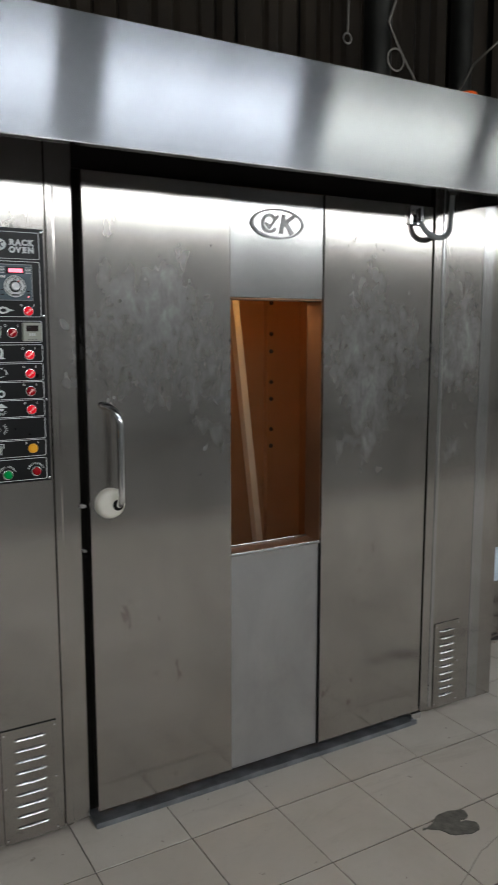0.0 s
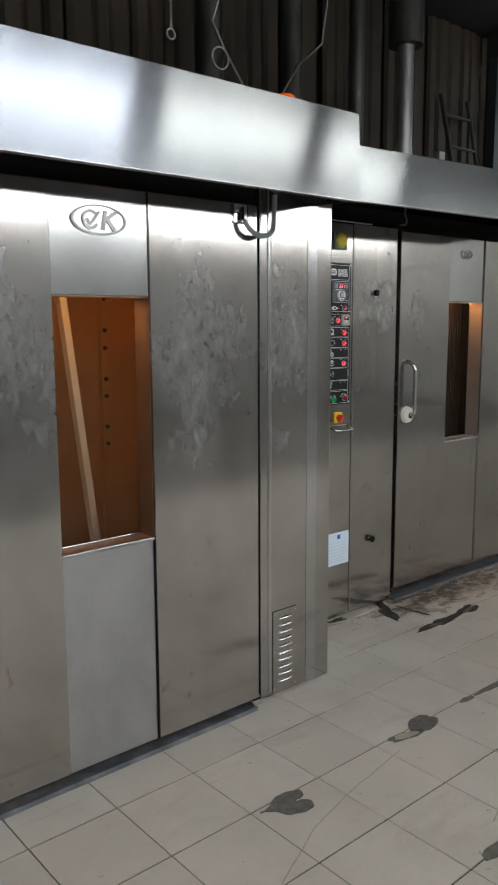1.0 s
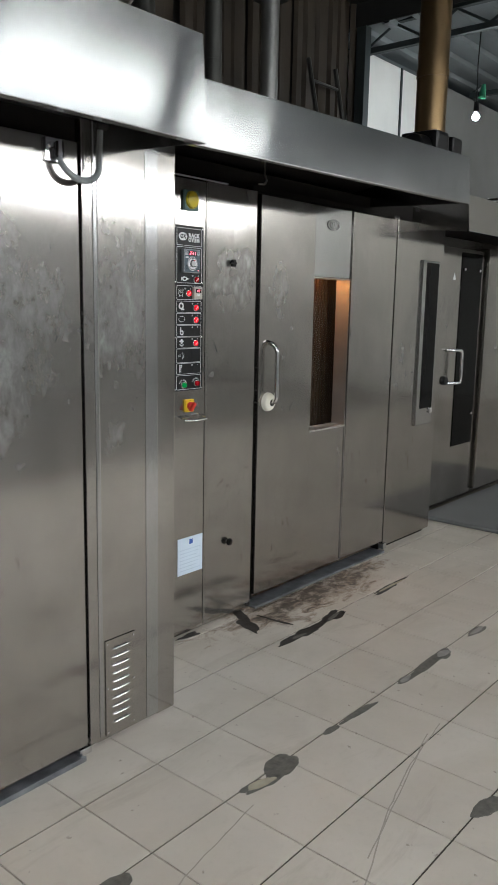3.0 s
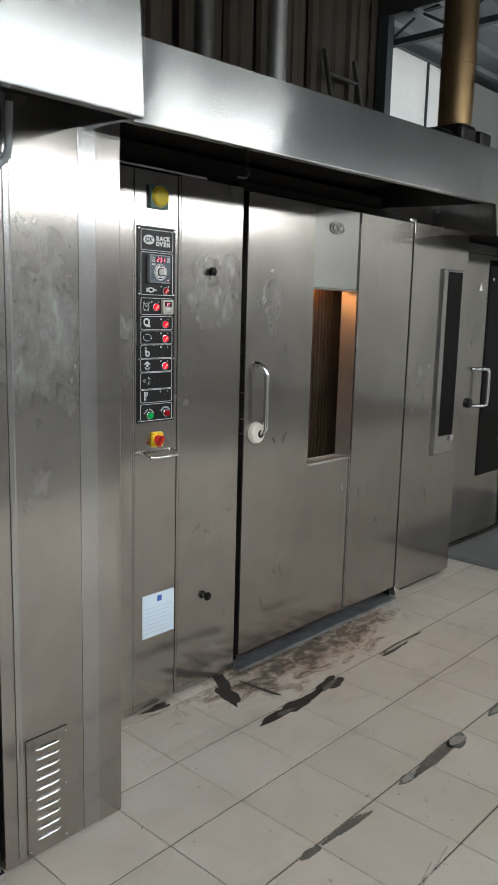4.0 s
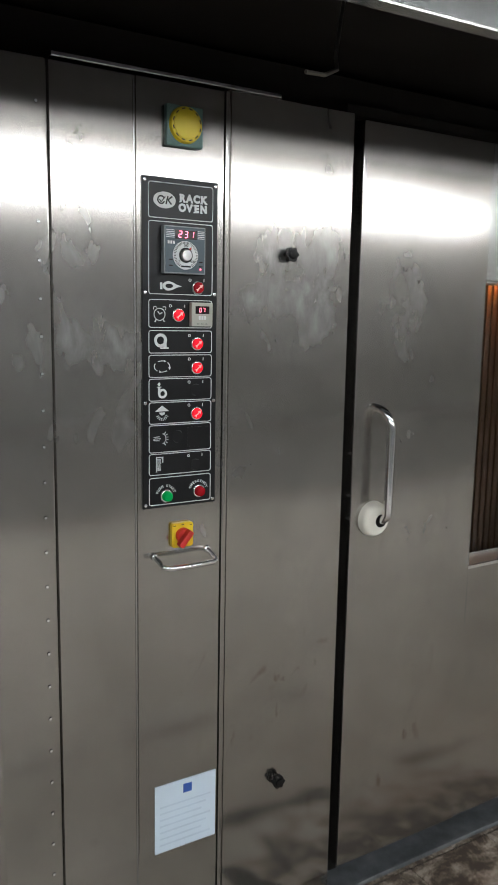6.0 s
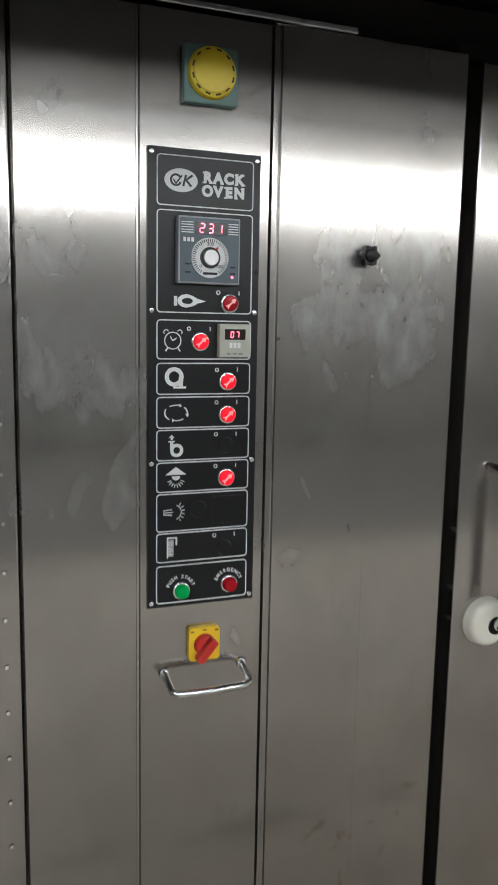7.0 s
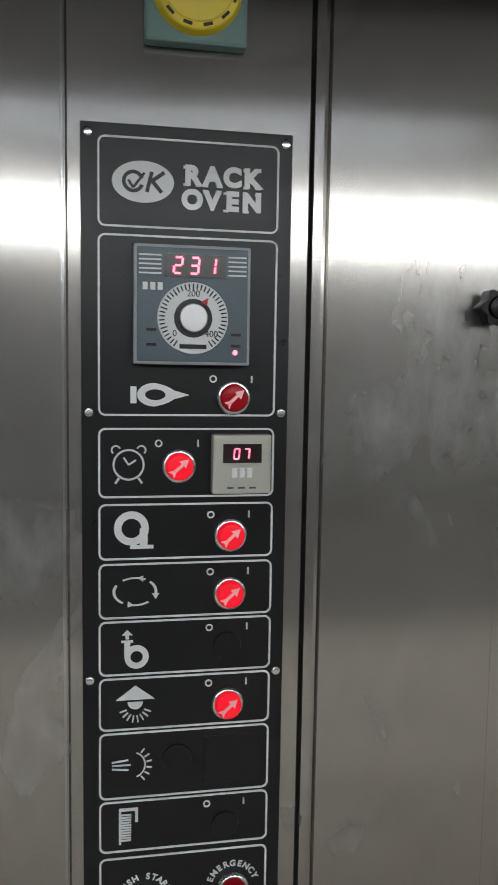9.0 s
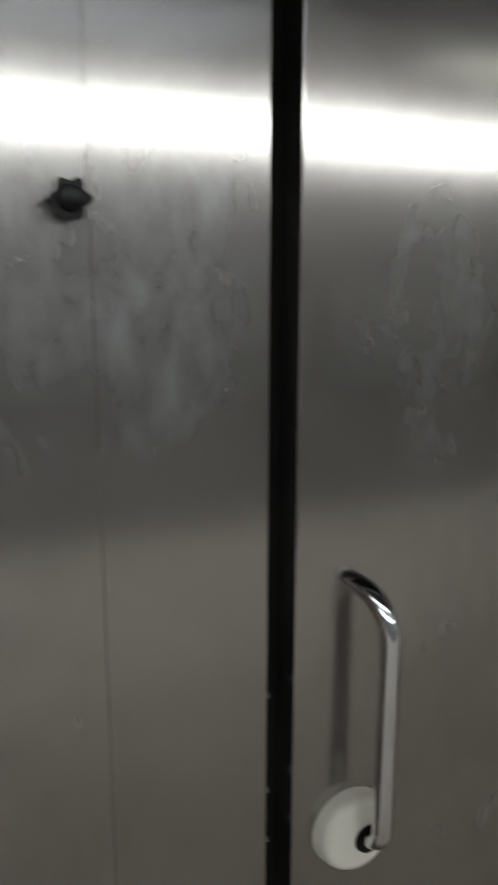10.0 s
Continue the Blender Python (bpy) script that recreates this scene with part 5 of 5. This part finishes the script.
# ---- hoods ----
def hood(name, label, x0, x1, yf, yt, yb, z0, z1, z0r, z1r, mat):
    """Folded steel canopy: leaning front sheet, underside painted shade-black, return lip. The right end may stand a
    little higher.
    """
    h = thing(name, label, "extractor hood", ((x0 + x1) / 2, yf, z0), "extractor hoods")
    def sheet(pts, th):
        bm = bmesh.new()
        a = [bm.verts.new(p) for p in pts]
        b = [bm.verts.new((p[0], p[1] + th[1], p[2] + th[2])) for p in pts]
        bm.faces.new(a)
        bm.faces.new(list(reversed(b)))
        for i in range(4):
            bm.faces.new((a[i], b[i], b[(i + 1) % 4], a[(i + 1) % 4]))
        bmesh.ops.recalc_face_normals(bm, faces=bm.faces[:])
        return bm
    part("front_sheet", sheet([(x0, yf, z0), (x1, yf, z0r), (x1, yt, z1r), (x0, yt, z1)], (0, 0.004, 0)), mat, h)
    part("bottom_lip", sheet([(x0, yf, z0 - 0.003), (x1, yf, z0r - 0.003), (x1, yf + 0.03, z0r - 0.003), (x0, yf + 0.03, z0 - 0.003)], (0, 0, 0.003)), STEEL_TRIM, h)
    # shade inside the canopy is put into this sheet's black
    part("underside", sheet([(x0 + 0.005, yt + 0.07, z1 - 0.02), (x1 - 0.005, yt + 0.07, z1r - 0.02), (x1 - 0.005, yb, z0r + 0.06), (x0 + 0.005, yb, z0 + 0.06)], (0, 0, 0.004)), SHADE_BLACK, h)
    # pale sheet added inside the front, to lighten what the doors reflect
    part("lining", sheet([(x0 + 0.005, yf + 0.008, z0 + 0.001), (x1 - 0.005, yf + 0.008, z0r + 0.001), (x1 - 0.005, yt + 0.012, z1r - 0.006), (x0 + 0.005, yt + 0.012, z1 - 0.006)], (0, 0.003, 0)), LINING, h, "pale inner sheet added to brighten reflections")
    part("top_sheet", sheet([(x0, yt + 0.005, z1 - 0.004), (x1, yt + 0.005, z1r - 0.004), (x1, yb, z1r - 0.004), (x0, yb, z1 - 0.004)], (0, 0, 0.004)), mat, h)
    for x, a, b in ((x0, z0, z1), (x1, z0r, z1r)):
        bm = bmesh.new()
        s = 1 if x == x0 else -1
        quad = [(x, yf + 0.005, a), (x, yb, a + 0.03), (x, yb, b - 0.005), (x, yt + 0.006, b - 0.005)]
        f0 = [bm.verts.new(p) for p in quad]
        f1 = [bm.verts.new((p[0] + 0.004 * s, p[1], p[2])) for p in quad]
        bm.faces.new(f0)
        bm.faces.new(list(reversed(f1)))
        for i in range(4):
            bm.faces.new((f0[i], f1[i], f1[(i + 1) % 4], f0[(i + 1) % 4]))
        bmesh.ops.recalc_face_normals(bm, faces=bm.faces[:])
        part("end_sheet", bm, mat, h)
    return h


h1 = hood("extractor_hood", "pale polished steel extractor hood over the first oven", -0.70, 2.170, 1.825, 1.843, 2.60, 1.948, 2.246, 1.952, 2.250, STEEL_HOOD)
h2 = hood("extractor_hood", "smeared steel extractor hood over the second oven", 2.30, 4.36, 2.02, 2.034, 3.0, 1.996, 2.205, 2.030, 2.260, STEEL_HOOD)
h3 = hood("extractor_hood", "grey steel hood over the far oven", 4.85, 7.2, 2.24, 2.26, 2.85, 1.945, 2.15, 1.945, 2.15, STEEL)
bc = thing("warning_beacon", "small orange warning beacon on top of the hood", "beacon", (1.98, 2.05, 2.25))
part("base", disc((1.98, 2.02, 2.25), (0, 0, 1), 0.045, 0.045, 0.02, 24), BLACK_PLASTIC, bc)
part("dome", disc((1.98, 2.02, 2.27), (0, 0, 1), 0.04, 0.032, 0.05, 24, 0.012), ORANGE, bc, smooth=True)
wire_h = thing("loose_wire", "short bent wire hanging under the hood", "wire", (2.95, 2.3, 2.0))
part("strand", rod([(3.10, 2.36, 2.165), (3.06, 2.33, 2.03), (3.05, 2.31, 2.0), (3.0, 2.28, 1.975), (2.95, 2.27, 1.97)], 0.004, 8), WIRE, wire_h)

# ---- floor pieces ----
def patch(cx, cy, rx, ry, turn, seed, label, rough=0.17):
    tagged(part("cement_patch", blob(cx, cy, rx, ry, turn, seed, rough=rough), DAMP if "damp" in label else CEMENT, None), label, "floor patch", "cement patches")


hb = bmesh.new()
hl_lo, hl_hi = [], []
ca, sa = math.cos(radians(-12)), math.sin(radians(-12))
for k in range(48):                      # heart-shaped broken corner, tip towards the first oven
    a = 2 * math.pi * k / 48
    u = (13 * math.cos(a) - 5 * math.cos(2 * a) - 2 * math.cos(3 * a) - math.cos(4 * a)) / 17 * 0.104
    v = math.sin(a) ** 3 * (0.060 if math.sin(a) > 0 else 0.066)
    w = 0.003 * math.sin(7 * a) + 0.002 * math.sin(13 * a)
    x, y = 1.568 + ca * u - sa * v + w, 1.564 + sa * u + ca * v + w
    hl_lo.append(hb.verts.new((x, y, 0.0004)))
    hl_hi.append(hb.verts.new((1.572 + (x - 1.572) * 0.96, 1.563 + (y - 1.563) * 0.96, 0.002)))
for k in range(48):
    hb.faces.new((hl_lo[k], hl_lo[(k + 1) % 48], hl_hi[(k + 1) % 48], hl_hi[k]))
hb.faces.new(hl_hi)
bmesh.ops.recalc_face_normals(hb, faces=hb.faces[:])
tagged(part("cement_patch", hb, CEMENT, None), "heart-shaped dark cement patch in a broken tile", "floor patch", "cement patches")
def filling(cx, cy, rx, ry, turn, seed, mat, label):
    """A paler filling that lies in the middle of a dark patch."""
    tagged(part("cement_patch", blob(cx, cy, rx, ry, turn, seed, 0.0032, rough=0.22), mat, None), label, "floor patch", "cement patches")


patch(2.305, 1.594, 0.082, 0.046, 14, 5, "dark round cement patch in the tiles")
patch(2.182, 1.578, 0.078, 0.024, -10, 9, "narrow dark cement patch along a joint", 0.3)
filling(2.186, 1.579, 0.058, 0.017, -10, 10, CEMENT_PALE, "cream cement filling in a broken tile joint")
patch(2.601, 1.595, 0.042, 0.015, 0, 11, "narrow dark cement patch along a joint")
patch(2.772, 1.588, 0.108, 0.015, -2, 12, "narrow dark cement patch along a joint", 0.3)
patch(3.30, 1.586, 0.135, 0.026, 0, 14, "long worn cement patch along a joint", 0.3)
patch(3.45, 1.583, 0.065, 0.030, 0, 15, "worn cement patch along a joint", 0.25)
filling(3.455, 1.584, 0.047, 0.019, 0, 33, CEMENT_GREY, "pale grey cement filling in a tile joint")
patch(3.125, 1.588, 0.052, 0.018, 0, 34, "worn cement patch along a joint", 0.25)
filling(3.127, 1.588, 0.042, 0.012, 0, 31, CEMENT_GREY, "pale grey cement filling in a tile joint")
patch(3.792, 1.580, 0.078, 0.022, 0, 35, "worn cement patch along a joint", 0.25)
filling(3.795, 1.580, 0.058, 0.013, 0, 36, CEMENT_GREY, "pale grey cement filling in a tile joint")
patch(1.886, 1.000, 0.076, 0.026, -4, 16, "dark cement patch in the tiles")
patch(2.555, 0.992, 0.075, 0.030, -6, 17, "dark cement patch in the tiles")
patch(3.190, 2.166, 0.115, 0.034, -4, 18, "black damp crack along a tile joint", 0.5)
patch(3.345, 2.172, 0.090, 0.016, 4, 37, "black damp crack along a tile joint", 0.4)
patch(3.480, 2.182, 0.105, 0.030, 8, 19, "black damp crack along a tile joint", 0.5)
filling(3.470, 2.174, 0.060, 0.012, 8, 32, CEMENT, "grey cement filling in a tile joint")
filling(3.170, 2.160, 0.050, 0.010, -4, 38, CEMENT, "grey cement filling in a tile joint")
patch(3.135, 2.450, 0.040, 0.120, -24, 20, "black damp patch at the oven foot", 0.5)
patch(3.245, 2.350, 0.007, 0.115, 9, 21, "black damp crack across a tile", 0.6)
patch(4.025, 2.186, 0.165, 0.018, 0, 22, "brown damp crack along a tile joint", 0.5)
filling(4.040, 2.186, 0.120, 0.009, 0, 39, CEMENT_PALE, "cream cement filling in a tile joint")
patch(2.835, 2.536, 0.075, 0.014, 0, 24, "black damp patch at the oven foot", 0.7)
crk = bmesh.new()
rnd = random.Random(8)
for base in (((1.98, 1.08), (2.32, 1.205), (2.60, 1.279), (2.95, 1.33)), ((2.12, 1.145), (2.48, 1.238), (2.86, 1.34)), ((1.30, 1.31), (1.55, 1.425), (1.73, 1.47), (2.14, 1.54))):
    pts = []
    for a, b in zip(base, base[1:]):
        for k in range(8):
            f = k / 8
            pts.append((a[0] + (b[0] - a[0]) * f + rnd.uniform(-0.002, 0.002), a[1] + (b[1] - a[1]) * f + rnd.uniform(-0.002, 0.002), 0.0))
    rod(pts, 0.0022, 5, crk)
for v in crk.verts:                      # scuffs lie flat on the tiles
    v.co.z *= 0.2
tagged(part("floor_scuff", crk, SCUFF, None), "faint grey scuff lines across floor tiles", "scuff", kind="stuff")

T, X0, YR = 0.30, 0.843, 1.905
tm = bmesh.new()
box(0.0020, T - 0.0020, 0.0032, T - 0.0032, -0.008, 0.0, 0.0012, tm)
tile_mesh = finish(tm, "tile", TILE)
rest = bmesh.new()
floor_ob = bpy.data.objects["floor"]
for i in range(-20, 43):
    for j in range(-28, 10):
        x, y = X0 + T * i, YR + T * j
        if x < -6 or x > 13.2 or y < -1.40 or y > 2.9:
            continue
        if 0.0 <= x + 0.01 < 5.7 and 0.38 <= y + 0.01 < 2.7:
            ob = new("tile", tile_mesh)
            ob.location = (x, y, 0)
            ob.parent = floor_ob
        else:
            v = [rest.verts.new((x + a, y + b, 0)) for a, b in ((0.002, 0.002), (T - 0.002, 0.002), (T - 0.002, T - 0.002), (0.002, T - 0.002))]
            w = [rest.verts.new((p.co.x, p.co.y, -0.006)) for p in v]
            rest.faces.new(v)
            for k in range(4):
                rest.faces.new((v[k], w[k], w[(k + 1) % 4], v[(k + 1) % 4]))
bmesh.ops.recalc_face_normals(rest, faces=rest.faces[:])
far = part("far_tiles", rest, TILE, floor_ob)
tagged(far, kind="stuff")
